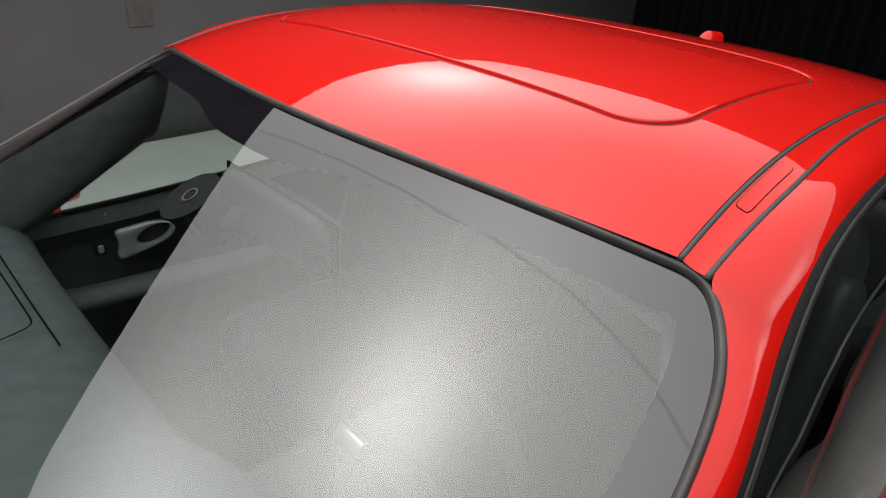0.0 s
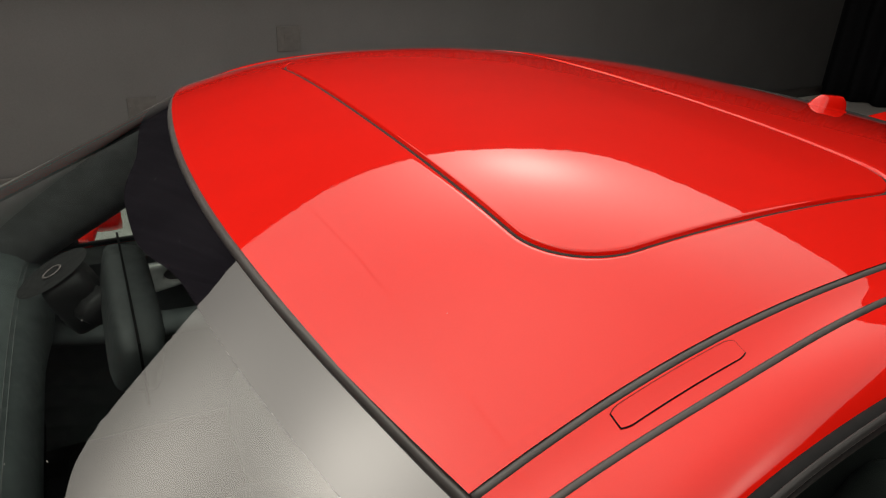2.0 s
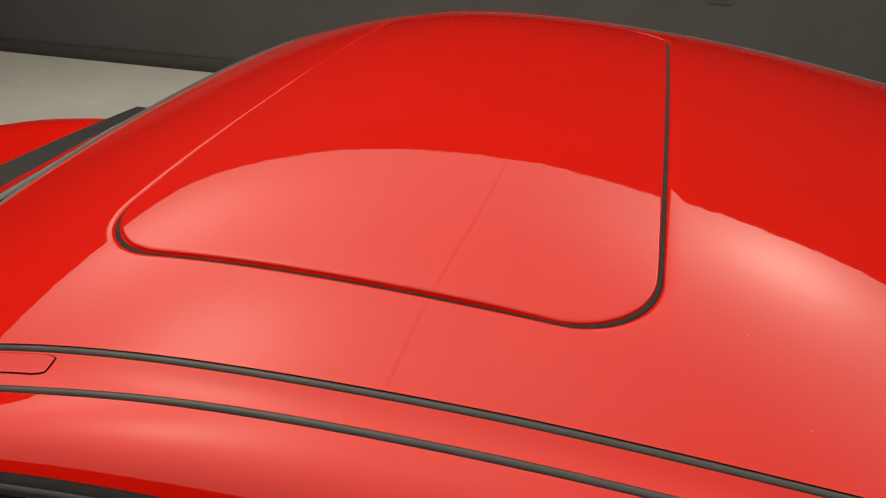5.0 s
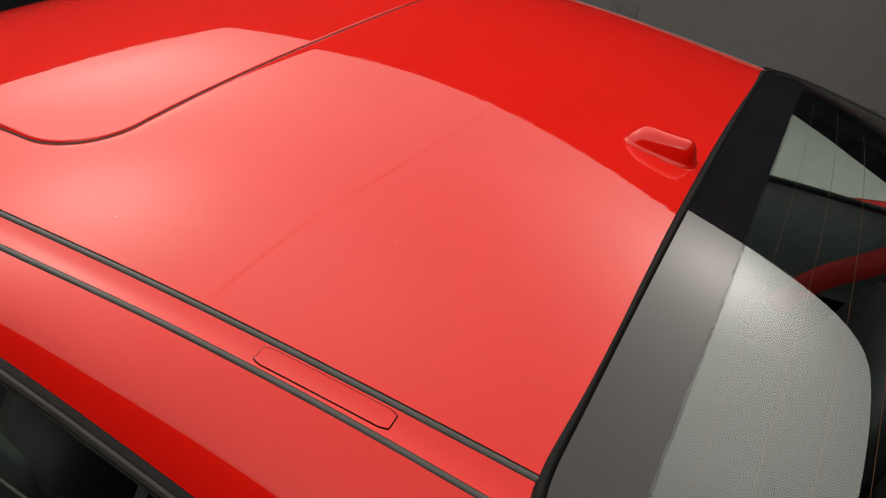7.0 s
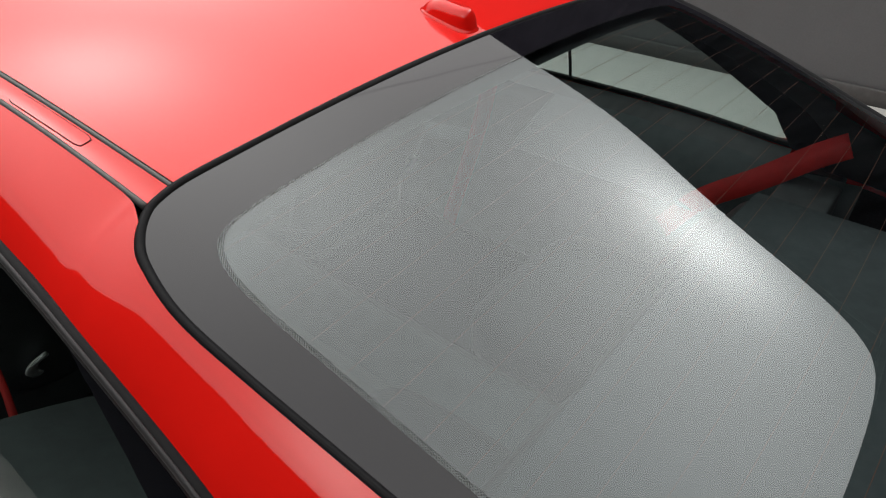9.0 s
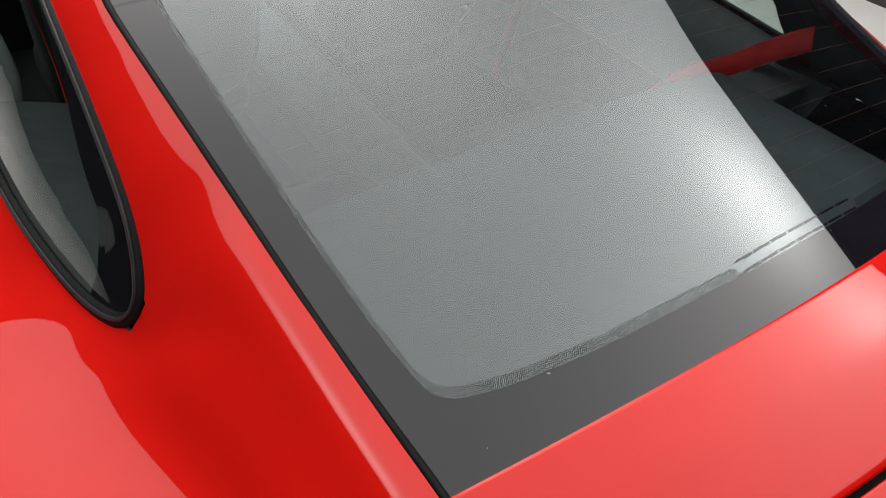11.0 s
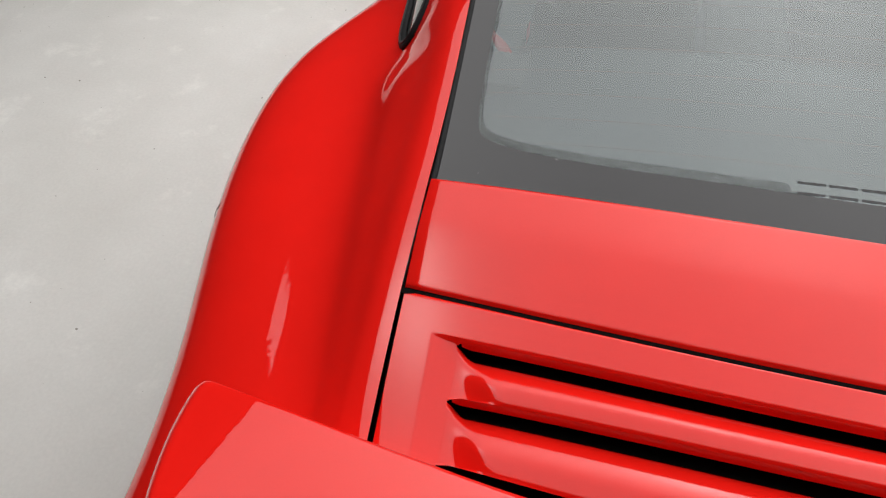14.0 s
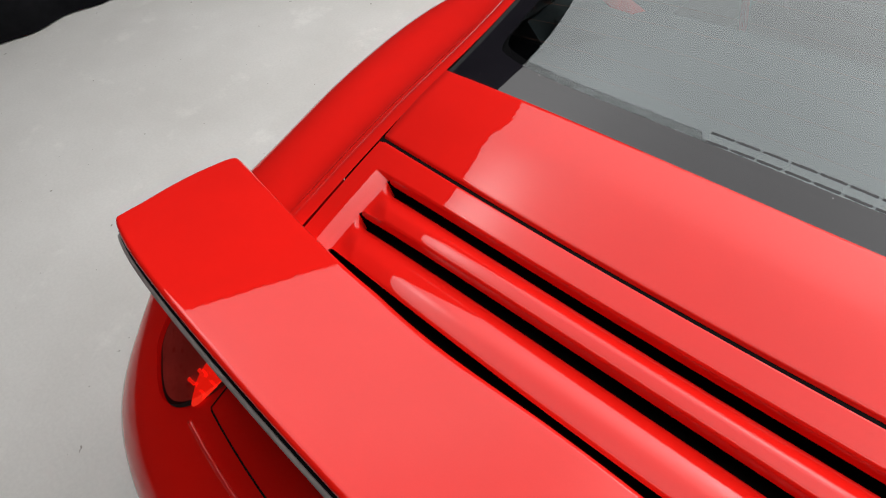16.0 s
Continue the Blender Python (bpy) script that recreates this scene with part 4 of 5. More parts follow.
def build_rear_window(car):
    top = [(x, -0.779) for x in (0, 0.15, 0.3, 0.42, 0.48)]
    half = top + [(0.51, -0.783)] + list(REAR_SIDE) + [(0.526, -1.585), (0.45, -1.615), (0.25, -1.638), (0, -1.645)]
    out = dense(both(half), 320, True)
    inn_half = [(0, -0.846), (0.2, -0.846), (0.36, -0.845), (0.458, -0.845), (0.50, -0.853), (0.52, -0.88), (0.526, -0.93), (0.523, -1.03), (0.516, -1.17), (0.508, -1.30), (0.499, -1.41), (0.491, -1.473), (0.479, -1.50),
                (0.447, -1.515), (0.40, -1.527), (0.30, -1.541), (0.14, -1.551), (0, -1.554)]
    inn = dense(both(inn_half), 320, True)
    c = np.array([0, -1.2])

    def by_angle(line, n=320):
        a = np.unwrap(np.arctan2(line[:, 1] - c[1], line[:, 0] - c[0]))
        if a[-1] < a[0]:
            line, a = line[::-1], a[::-1]
        t = np.linspace(a[0], a[0] + 2 * math.pi, n, endpoint=False)
        ext = np.r_[a, a[0] + 2 * math.pi]
        l2 = np.vstack([line, line[:1]])
        return np.stack([np.interp((t - a[0]) % (2 * math.pi) + a[0], ext, l2[:, k]) for k in range(2)], 1), t

    def match(line, t):
        a = np.unwrap(np.arctan2(line[:, 1] - c[1], line[:, 0] - c[0]))
        if a[-1] < a[0]:
            line, a = line[::-1], a[::-1]
        ext = np.r_[a, a[0] + 2 * math.pi]
        l2 = np.vstack([line, line[:1]])
        tt = (t - a[0]) % (2 * math.pi) + a[0]
        return np.stack([np.interp(tt, ext, l2[:, k]) for k in range(2)], 1)

    o2, t = by_angle(out, 480)
    i2 = match(inn, t)
    over = lambda x, y: rear_at(x, y) - 0.0027
    face = lambda x, y: rear_at(x, y) - 0.003
    glass = grid_object("rear_window", disc_patch(i2, face, 34, c), REAR_GLASS, car, "large sloping heated rear window", wrap=True)
    glass.visible_shadow = False
    grid_object("border", ring_patch(i2, o2, face, 5), FRIT, glass, "black enamel border", wrap=True)
    low = (np.clip((-1.46 - i2[:, 1]) / 0.04, 0, 1) * np.clip((np.abs(i2[:, 0]) - 0.118) / 0.004, -0.3, 1))[:, None]
    d2 = i2 + (c - i2) * (np.array([0.010, 0.008]) + low * np.array([0.0, 0.026]))
    grid_object("dotted_border", ring_patch(d2, i2, over, 2), DOTS, glass, "dotted enamel edge", wrap=True)
    # plain bars where a maker's name is printed
    pitch = 0.0325
    for k in range(7):
        x = -0.0975 + k * pitch
        for y0 in (-1.5520, -1.5385):
            xs, ys = np.meshgrid(np.linspace(x - 0.0145, x + 0.0145, 4), np.linspace(y0, y0 + 0.0030, 3), indexing="ij")
            grid_object("printed_bar", np.stack([xs, ys, rear_at(xs, ys) - 0.0026], -1), INK, glass)
    # heating wires
    for y in np.linspace(-0.88, -1.515, 17):
        half_w = np.interp(-y, [0.84, 0.88, 1.03, 1.41, 1.47, 1.53], [0.47, 0.51, 0.518, 0.495, 0.485, 0.38])
        xs = np.linspace(-half_w, half_w, 50)
        yy = y + 0.012 * (xs / 0.5) ** 2
        xy = np.c_[xs, yy]
        sweep("heating_wire", lifted(rear_at, xy, -0.0062), normals_of(rear_at, xy), [(-0.00024, 0), (0.00024, 0), (0.00024, 0.0003), (-0.00024, 0.0003)], WIRE, glass)
    # rubber along the top and the sides
    right = [p for p in half if p[1] > -1.60]
    path = dense(np.vstack([np.array(right)[::-1] * [-1, 1], np.array(right)[1:]]), 360)
    sweep("window_seal", lifted(rear_at, path, -0.0048), normals_of(rear_at, path), lens_profile(0.0112, 0.0052, 8), RUBBER, glass, "black rubber window seal")


def lid_front(x):
    return -1.617 + 0.145 * x ** 2


def lid_gap(x):
    return -1.780 + 0.19 * x ** 2 + 0.05 * x ** 4


def lid_half(y):
    return np.interp(y, [-2.1, -1.95, -1.83, -1.706, -1.643, -1.56], [0.479, 0.496, 0.507, 0.518, 0.5225, 0.527])


def crowned_panel(name, y_front, y_back, label, car, n=60, m=40, crease=0.0042):
    """A panel on the lid surface, softly creased along its middle, with edges that turn down all round."""
    rows = []
    us = np.linspace(-1, 1, n)
    for k in range(m):
        f = k / (m - 1)
        xs = us * lid_half(-1.7)
        y0, y1 = y_front(xs), y_back(xs)
        y = y0 + (y1 - y0) * f
        x = us * lid_half(y)
        fold = f / 0.45 if f < 0.45 else (1 - f) / 0.55
        rows.append(np.c_[x, y, lid_at(x, y) + crease * (fold - 0.35 * max(0.0, fold - 0.65) ** 2 / 0.35)])
    g = np.array(rows)
    # turned edge
    ring = np.pad(g, ((2, 2), (2, 2), (0, 0)), mode="edge")
    for depth, step in ((1, 0.0008), (0, 0.0012)):
        drop = 0.0012 if depth == 1 else 0.0045
        for sl, ax, sg in (((depth, slice(None)), 1, 1), ((-1 - depth, slice(None)), 1, -1), ((slice(None), depth), 0, -1), ((slice(None), -1 - depth), 0, 1)):
            ring[sl][..., 2] -= drop
            ring[sl][..., ax] += sg * (step + (0.0008 if depth == 0 else 0))
    return grid_object(name, ring, RED, car, label)


def slot_line(k, x):
    """Front edge of the k-th louvre opening."""
    base = (-1.8165, -1.865, -1.936)[k]
    return base + (0.165, 0.11, 0.150)[k] * x ** 2


def build_lid(car):
    crowned_panel("rear_screen_panel", lid_front, lambda x: lid_gap(x) + 0.004, "red panel between rear window and engine lid", car)
    # dark channel in the gap and along the sides
    gx = np.linspace(-0.54, 0.54, 40)
    rows = [np.c_[gx, lid_gap(gx) + d, lid_at(gx, lid_gap(gx)) - 0.0042] for d in (0.006, -0.0055)]
    grid_object("lid_channel", np.array(rows), VOID, car)
    for sx in (-1, 1):
        yy = np.linspace(-1.56, -2.06, 30)
        rows = [np.c_[sx * (lid_half(yy) + d), yy, lid_at(lid_half(yy), yy) - 0.017] for d in (-0.03, 0.0055)]
        grid_object("lid_channel", np.array(rows), VOID, car)
    # engine lid: a frame round the louvres, then the louvres themselves
    lid = build_lid_skin(car)
    # black sheet below the slots; its colour stands in for their deep shade
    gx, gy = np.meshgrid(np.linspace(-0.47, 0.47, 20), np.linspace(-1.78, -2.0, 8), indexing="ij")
    grid_object("louvre_shade_sheet", np.stack([gx, gy, lid_at(gx, gy) - 0.05], -1), VOID, lid, "black sheet standing in for the shade under the louvres")


LOUVRE_HALF = 0.447
SLAT = gentle((0.0, 0.015, 0.03, 0.07, 0.09, 0.16, 0.27, 0.40, 0.52, 0.61, 0.69, 0.76, 0.88, 0.97, 1.0), (-0.002, -0.014, -0.034, -0.034, -0.030, -0.0215, -0.0150, -0.0095, -0.0052, -0.0025, -0.0007, 0.0, 0.0002, -0.0003, -0.0015))
FIELD = 0.0095          # depth of the field that holds the louvres


def lid_relief():
    """The lid as one relief: flat in front and at the sides, with three slots and the scooped slats between them."""
    us = np.unique(np.r_[np.linspace(-1, -0.70, 90), np.linspace(-0.70, 0.70, 70), np.linspace(0.70, 1, 90)])
    xs = us * lid_half(-1.88)
    side = LOUVRE_HALF - np.abs(xs)
    wall = np.clip((side + 0.014) / 0.034, 0, 1)
    wall = np.minimum(wall * 1.12, 1 - (1 - wall) ** 2)
    # slots end in a rounded tip: deepest in front, running out sooner towards the slat's crest
    tip = lambda g: (lambda e: e * e * (3 - 2 * e))(np.clip((side - 0.012 - 0.016 * g) / (0.018 + 0.030 * g), 0, 1))
    e = tip(0.0)
    lines = [lid_gap(xs) - 0.004] + [slot_line(k, xs) for k in range(3)] + [np.full(len(xs), -2.02)]
    rows, tags, front = [], [], []
    for f, drop in ((0, 0.0045), (0, 0.0012)):
        rows.append(np.c_[xs, lines[0], lid_at(xs, lines[0]) - drop])
        tags.append(0)
        front.append(False)
    for zone in range(4):
        y0, y1 = lines[zone], lines[zone + 1]
        fs = np.linspace(0.03, 1, 24, endpoint=False) if zone == 0 else np.unique(np.r_[np.linspace(0, 0.2, 14), np.linspace(0.2, 1, 30)])[:-1]
        for f in fs:
            y = y0 + (y1 - y0) * f
            x = us * lid_half(y)
            if zone == 0:
                h = -0.003 * np.clip((f - 0.93) / 0.07, 0, 1) ** 2 * e
            else:
                g = f if zone < 3 else min(f * 1.7, 0.62)
                # the field is sunk at its sides, and the slats rise out of it with rounded ends
                e = tip(g)
                h = -FIELD * wall + (FIELD + float(SLAT(g))) * e
            rows.append(np.c_[x, y, lid_at(x, y) + h])
            tags.append(zone)
            front.append(zone and f < 0.04)
    return np.array(rows), np.array(tags), front


def build_lid_skin(car):
    p, tags, front = lid_relief()
    n, m = p.shape[:2]
    flat = p.reshape(-1, 3)
    faces = {"lid": [], 1: [], 2: []}
    for i in range(n - 1):
        for j in range(m - 1):
            f = (i * m + j, i * m + j + 1, (i + 1) * m + j + 1, (i + 1) * m + j)
            c = flat[list(f)].mean(0)
            # open below: the slot's front wall is left away, and all that lies deep
            if tags[i] and c[2] < lid_at(c[0], c[1]) - (0.009 if front[i] else 0.029):
                continue
            own = tags[i] if tags[i] in (1, 2) and abs(c[0]) < LOUVRE_HALF - 0.012 else "lid"
            faces[own].append(f)
    lid = mesh_object("engine_lid", flat, faces["lid"], RED, car, "red engine lid with three horizontal louvres")
    for k in (1, 2):
        mesh_object("louvre", flat, faces[k], RED, lid, "red rounded louvre slat")
    # turned edge at the sides
    for sx, col in ((-1, 0), (1, -1)):
        edge = p[2:, col]
        grid_object("lid_edge", np.array([edge, edge + [sx * 0.0008, 0, -0.0015], edge + [sx * 0.001, 0, -0.016]]), RED, lid)
    return lid


def build_spoiler(car):
    """Fixed rear spoiler: a broad blade that kicks up, with blunt rounded ends."""
    us = np.unique(np.r_[np.linspace(-1, -0.8, 60), np.linspace(-0.8, 0.8, 90), np.linspace(0.8, 1, 60)])
    s = np.abs(us)
    half = gentle((0, 0.03, 0.08, 0.3, 0.55, 0.8, 0.93, 0.975, 1.0), (0.690, 0.700, 0.705, 0.698, 0.682, 0.660, 0.650, 0.646, 0.638))
    front_y = -1.945 + 0.16 * (us * 0.70) ** 2 - 0.004 * s ** 12
    front_z = natural((0, 0.25, 0.45, 0.58, 0.70), (0.921, 0.906, 0.872, 0.862, 0.860))(np.abs(us * 0.70))
    rear_y = -2.130 + 0.030 * s ** 2 + 0.014 * s ** 10
    gap = 0.0
    top = []
    for f in np.r_[np.linspace(0, 0.1, 14, endpoint=False), np.linspace(0.1, 0.9, 36), np.linspace(0.9, 1, 14)[1:]]:
        x = us * half(f)
        y = front_y + (rear_y - front_y) * f
        plateau = 0.943 + 0.0702 * x ** 2 - 0.2021 * x ** 4 + (0.253 - 0.0121 * x ** 2) * (-2.13 + 0.0756 * x ** 2 - y)
        w = np.clip(np.abs(x) / 0.30, 0, 1)
        w = w * w * (3 - 2 * w)
        level = 0.943 + 0.0702 * x ** 2 - 0.2021 * x ** 4
        plateau = w * plateau + (1 - w) * (front_z + 0.004 + (level - front_z - 0.004) * f)
        gap = np.maximum(plateau - front_z, 0.003) if f == 0 else gap
        z = plateau - gap * np.clip(1 - f / 0.05, 0, 1) ** 2
        # rounded nose, tail and ends
        z = z - 0.005 * np.clip(1 - f / 0.04, 0, 1) ** 2 - 0.005 * np.clip(1 - (1 - f) / 0.04, 0, 1) ** 2
        z = z - 0.009 * np.clip((s - 0.978) / 0.022, 0, 1) ** 2.2
        top.append(np.c_[x, y, z])
    top = np.array(top)
    low = top.copy()
    low[:, :, 2] -= 0.024
    low[:, :, 0] *= 0.99
    low[:, :, 1] += np.linspace(-0.006, 0.012, len(top))[:, None]
    loop = np.concatenate([top, low[::-1]], 0)
    blade = grid_object("spoiler", np.concatenate([loop, loop[:1]], 0), RED, car, "fixed red rear spoiler with rounded ends", weld=1e-5)
    for k in (0, -1):
        rows = [top[:, k], (top[:, k] + low[:, k]) / 2 + np.array([np.sign(top[0, k, 0]) * 0.004, 0, 0]), low[:, k]]
        grid_object("spoiler_end", np.array(rows), RED, blade)
    # black rubber lip under the trailing edge
    lip = top[-1][7:-7] + np.array([0, -0.001, -0.0135])
    sweep("spoiler_groove", lip + [0, 0.001, 0.003], (0, -0.3, 1), oval(0.004, 0.004, 8, -0.002), VOID, blade)
    sweep("spoiler_lip", lip + [0, -0.001, -0.006], (0, -0.3, 1), oval(0.008, 0.012, 10, -0.006), STRIP, blade, "grey rubber strip under the trailing edge")
    # stem that joins the blade to the lid
    rows = []
    for f in np.linspace(0, 1, 8):
        x = np.linspace(-0.5, 0.5, 40)
        y = -1.965 - 0.11 * f + 0.1 * x ** 2
        rows.append(np.c_[x, y, 0.885 - 0.19 * x ** 2 - 0.19 * f ** 1.4])
    grid_object("spoiler_stem", np.array(rows), RED, car)


def build_tail(car):
    m = FLANK_M
    g = FLANK_G
    for sx in (-1, 1):
        # lamp cluster let into the corner
        def oval_on_flank(scale, by, shift=0.0, narrow=1.0):
            """A drop-shaped patch on the flank, longer at its inner lower end."""
            rows = []
            for ring in np.linspace(0.02, 1, 9):
                t = np.linspace(0, 2 * math.pi, 64, endpoint=False)
                c, q = np.sign(np.cos(t)) * np.abs(np.cos(t)) ** 0.8, np.sign(np.sin(t)) * np.abs(np.sin(t)) ** 0.8
                v = TAIL - 0.257 + shift + 0.027 * scale * narrow * ring * c
                col = m[6] - 0.8 + 3.6 * scale * ring * q * (1 + 0.38 * np.clip(q, 0, 1) * np.clip(0.25 - 0.75 * c, 0, 1))
                rows.append(flank_point(v, col, by))
            return side_of(np.array(rows), sx)
        grid_object("lamp_surround", oval_on_flank(1.02, 0.0012), BLACK, car, "black gasket of the tail lamp", wrap=True)
        lamp = grid_object("tail_lamp", oval_on_flank(1.0, 0.011), LENS, car, "smoked red tail lamp", wrap=True)
        grid_object("lamp_bowl", oval_on_flank(0.97, 0.003), BOWL, lamp, "dark red lamp bowl", wrap=True)
        # reflector: a red strip with a row of small mirror prisms, each tipped up towards the light
        grid_object("reflector", oval_on_flank(0.80, 0.0042, -0.0205, 0.24), LAMPRED, lamp, "red reflector with an added glow", wrap=True)
        for k in range(9):
            for r in range(2):
                v = TAIL - 0.2755 - 0.0060 * r + 0.0005 * (k - 4) ** 2 / 4
                at = Vector(side_of(flank_point(np.array([v]), np.array([m[6] - 2.9 + 0.6 * k]), 0.0072), sx)[0])
                turn = Vector((0.03 * (k % 3 - 1), -0.46 + 0.04 * (k % 2), 0.87)).to_track_quat("Z", "Y")
                white = r == 1 and 2 < k < 7
                box("prism", (-0.0085, -0.0030, -0.0006), (0.0085, 0.0030, 0.0006), CLEARPRISM if white else LAMPRED, lamp, "clear prism" if white else "red prism with an added glow", 0.0004, Matrix.Translation(at) @ turn.to_matrix().to_4x4())
        # joints of the bumper: down the side, and beside the rear panel
        row = int(np.argmin(np.abs(FLANK_V + 1.52)))
        line = side_of(g[row, m[6]:m[8]] + [0.0002, 0, 0.0002], sx)
        sweep("bumper_joint", line, (sx, 0, 0.2), oval(0.0018, 0.0008, 6), VOID, car)
        # edge of the panel between the lamps
        vs = np.r_[np.full(12, TAIL - 0.2845), np.linspace(TAIL - 0.2845, TAIL - 0.3085, 30)[1:]]
        cols = np.r_[np.linspace(m[6] - 1.5, 50.0, 12), np.linspace(50.0, 50.5, 30)[1:]]
        line = even(side_of(flank_point(vs, cols, 0.0004), sx), 60)
        sweep("panel_joint", line, (0, -0.4, 1), oval(0.003, 0.0012, 6), VOID, car)
        vs = np.linspace(TAIL - 0.2815, TAIL - 0.3085, 40)
        line = side_of(flank_point(vs, np.linspace(51.0, 51.3, 40), 0.0005), sx)
        sweep("bumper_joint", line, (0, -0.4, 1), oval(0.007, 0.004, 10), RED, car, "raised upper edge of the rear bumper")


def build_nose(car):
    """The bonnet and front wings, closed down to the bumper."""
    n, m = 60, 50
    rows = []
    for k in range(n):
        f = k / (n - 1)
        v = 1.12 + 0.98 * f
        shrink = math.sqrt(max(0.0, 1 - max(0.0, (v - 1.45) / 0.66) ** 2.2))
        t = np.linspace(-1, 1, m)
        x = 0.895 * shrink * np.sign(t) * np.abs(t) ** 0.8
        hood = 0.735 - 0.16 * ((v - 1.12) / 0.98) ** 1.8
        crest = 0.065 * (1 - 0.75 * f) * np.exp(-((np.abs(t) - 0.72) / 0.17) ** 2)
        z = hood + crest
        edge = np.clip((np.abs(t) - 0.8) / 0.2, 0, 1)
        z = z * (1 - edge ** 2) + 0.22 * edge ** 2
        rows.append(np.c_[x, np.full(m, v), z])
    grid_object("front_body", np.array(rows), RED, car, "red bonnet and front wings", skip=in_arch)
    gx, gy = np.meshgrid(np.linspace(-0.8, 0.8, 20), np.linspace(1.02, 1.2, 5), indexing="ij")
    grid_object("scuttle", np.stack([gx, gy, 0.835 - 0.05 * gx ** 2 + 0 * gy], -1), BLACK, car, "black scuttle panel")
    for sx in (-1, 1):
        # door mirror
        t = np.linspace(0, 2 * math.pi, 28, endpoint=False)
        rows = []
        for f, sc in ((0, 0.25), (0.06, 0.62), (0.2, 0.88), (0.5, 1.0), (0.85, 1.0), (1.0, 0.96), (1.0, 0.8)):
            rows.append(np.c_[sx * (0.985 + 0.09 * sc * np.cos(t)), np.full(28, 0.625 - 0.10 * f), 0.785 + 0.055 * sc * np.sin(t)])
        mirror = grid_object("door_mirror", np.array(rows), RED, car, "red door mirror housing", wrap=True)
        g = np.array([np.c_[sx * (0.985 + 0.078 * s * np.cos(t)), np.full(28, 0.53), 0.785 + 0.046 * s * np.sin(t)] for s in (0.01, 0.5, 1.0)])
        grid_object("mirror_glass", g, CHROME, mirror, "mirror glass", wrap=True)
        sweep("mirror_foot", dense([(sx * 0.80, 0.625, 0.765), (sx * 0.85, 0.615, 0.772), (sx * 0.92, 0.60, 0.785)], 12), (0, 0, 1), oval(0.06, 0.03, 12, -0.015), RED, mirror)
        # door handle
        line = dense([(sx * 0.855, -0.62, 0.712), (sx * 0.885, -0.64, 0.711), (sx * 0.895, -0.68, 0.710), (sx * 0.896, -0.71, 0.709), (sx * 0.88, -0.735, 0.708)], 24)
        sweep("door_handle", line, (0, 0, 1), oval(0.014, 0.022, 12, -0.011), RED, car, "red bow door handle")


def build_underbody(car):
    box("floor_pan", (-0.78, -2.05, 0.17), (0.78, 1.9, 0.25), BLACK, car, "", 0.02)
    for y, r in AXLES:
        for sx in (-1, 1):
            t = np.linspace(0, 2 * math.pi, 48, endpoint=False)
            x0, x1 = (0.63, 0.885) if y < 0 else (0.65, 0.87)
            prof = [(x0, r * 0.72), (x0, r * 0.95), (x0 + 0.02, r * 0.99), (x0 + 0.05, r), (x1 - 0.05, r), (x1 - 0.02, r * 0.99), (x1, r * 0.95), (x1 - 0.005, r * 0.72)]
            rows = np.array([np.c_[np.full(48, sx * x), y + rr * np.cos(t), r + rr * np.sin(t)] for x, rr in prof])
            tyre = grid_object("wheel", rows, TYRE, car, "black road tyre", wrap=True)
            rim_rows = np.array([np.c_[np.full(48, sx * x), y + rr * np.cos(t), r + rr * np.sin(t)] for x, rr in ((x1 - 0.005, r * 0.73), (x1 - 0.02, r * 0.68), (x1 - 0.06, r * 0.64), (x0 + 0.05, r * 0.62))])
            grid_object("rim", rim_rows, RIM, tyre, "silver alloy rim", wrap=True)
            for a in range(5):
                ang = 2 * math.pi * a / 5 + 0.3
                line = np.array([(sx * (x1 - 0.03 - 0.01 * f), y + r * 0.64 * f * math.cos(ang), r + r * 0.64 * f * math.sin(ang)) for f in np.linspace(0.12, 1, 8)])
                sweep("spoke", line, (sx, 0, 0), [(-0.028, -0.012), (0.028, -0.012), (0.02, 0.012), (-0.02, 0.012)], RIM, tyre)
            arch = np.array([np.c_[np.full(30, sx * x), y + 0.358 * np.cos(u), 0.33 + 0.358 * np.sin(u)] for x in (0.55, 0.958 if y < 0 else 0.86) for u in [np.linspace(-0.35, math.pi + 0.35, 30)]])
            grid_object("wheel_arch", arch, VOID, car)


def cushion(name, centre, size, material, parent, label="", turn=None):
    """A padded block: rounded, slightly swollen."""
    bm = bmesh.new()
    bmesh.ops.create_cube(bm, size=1)
    bmesh.ops.subdivide_edges(bm, edges=bm.edges[:], cuts=7, use_grid_fill=True)
    sx, sy, sz = size
    for v in bm.verts:
        p = v.co * 2
        l4 = (abs(p.x) ** 5 + abs(p.y) ** 5 + abs(p.z) ** 5) ** 0.2
        q = p / max(l4, 1e-6) * max(abs(p.x), abs(p.y), abs(p.z))
        v.co = Vector((q.x * sx / 2, q.y * sy / 2, q.z * sz / 2))
    m = Matrix.Translation(centre)
    if turn is not None:
        m = m @ turn
    bmesh.ops.transform(bm, matrix=m, verts=bm.verts)
    return part(name, bm, material, parent, label, True)


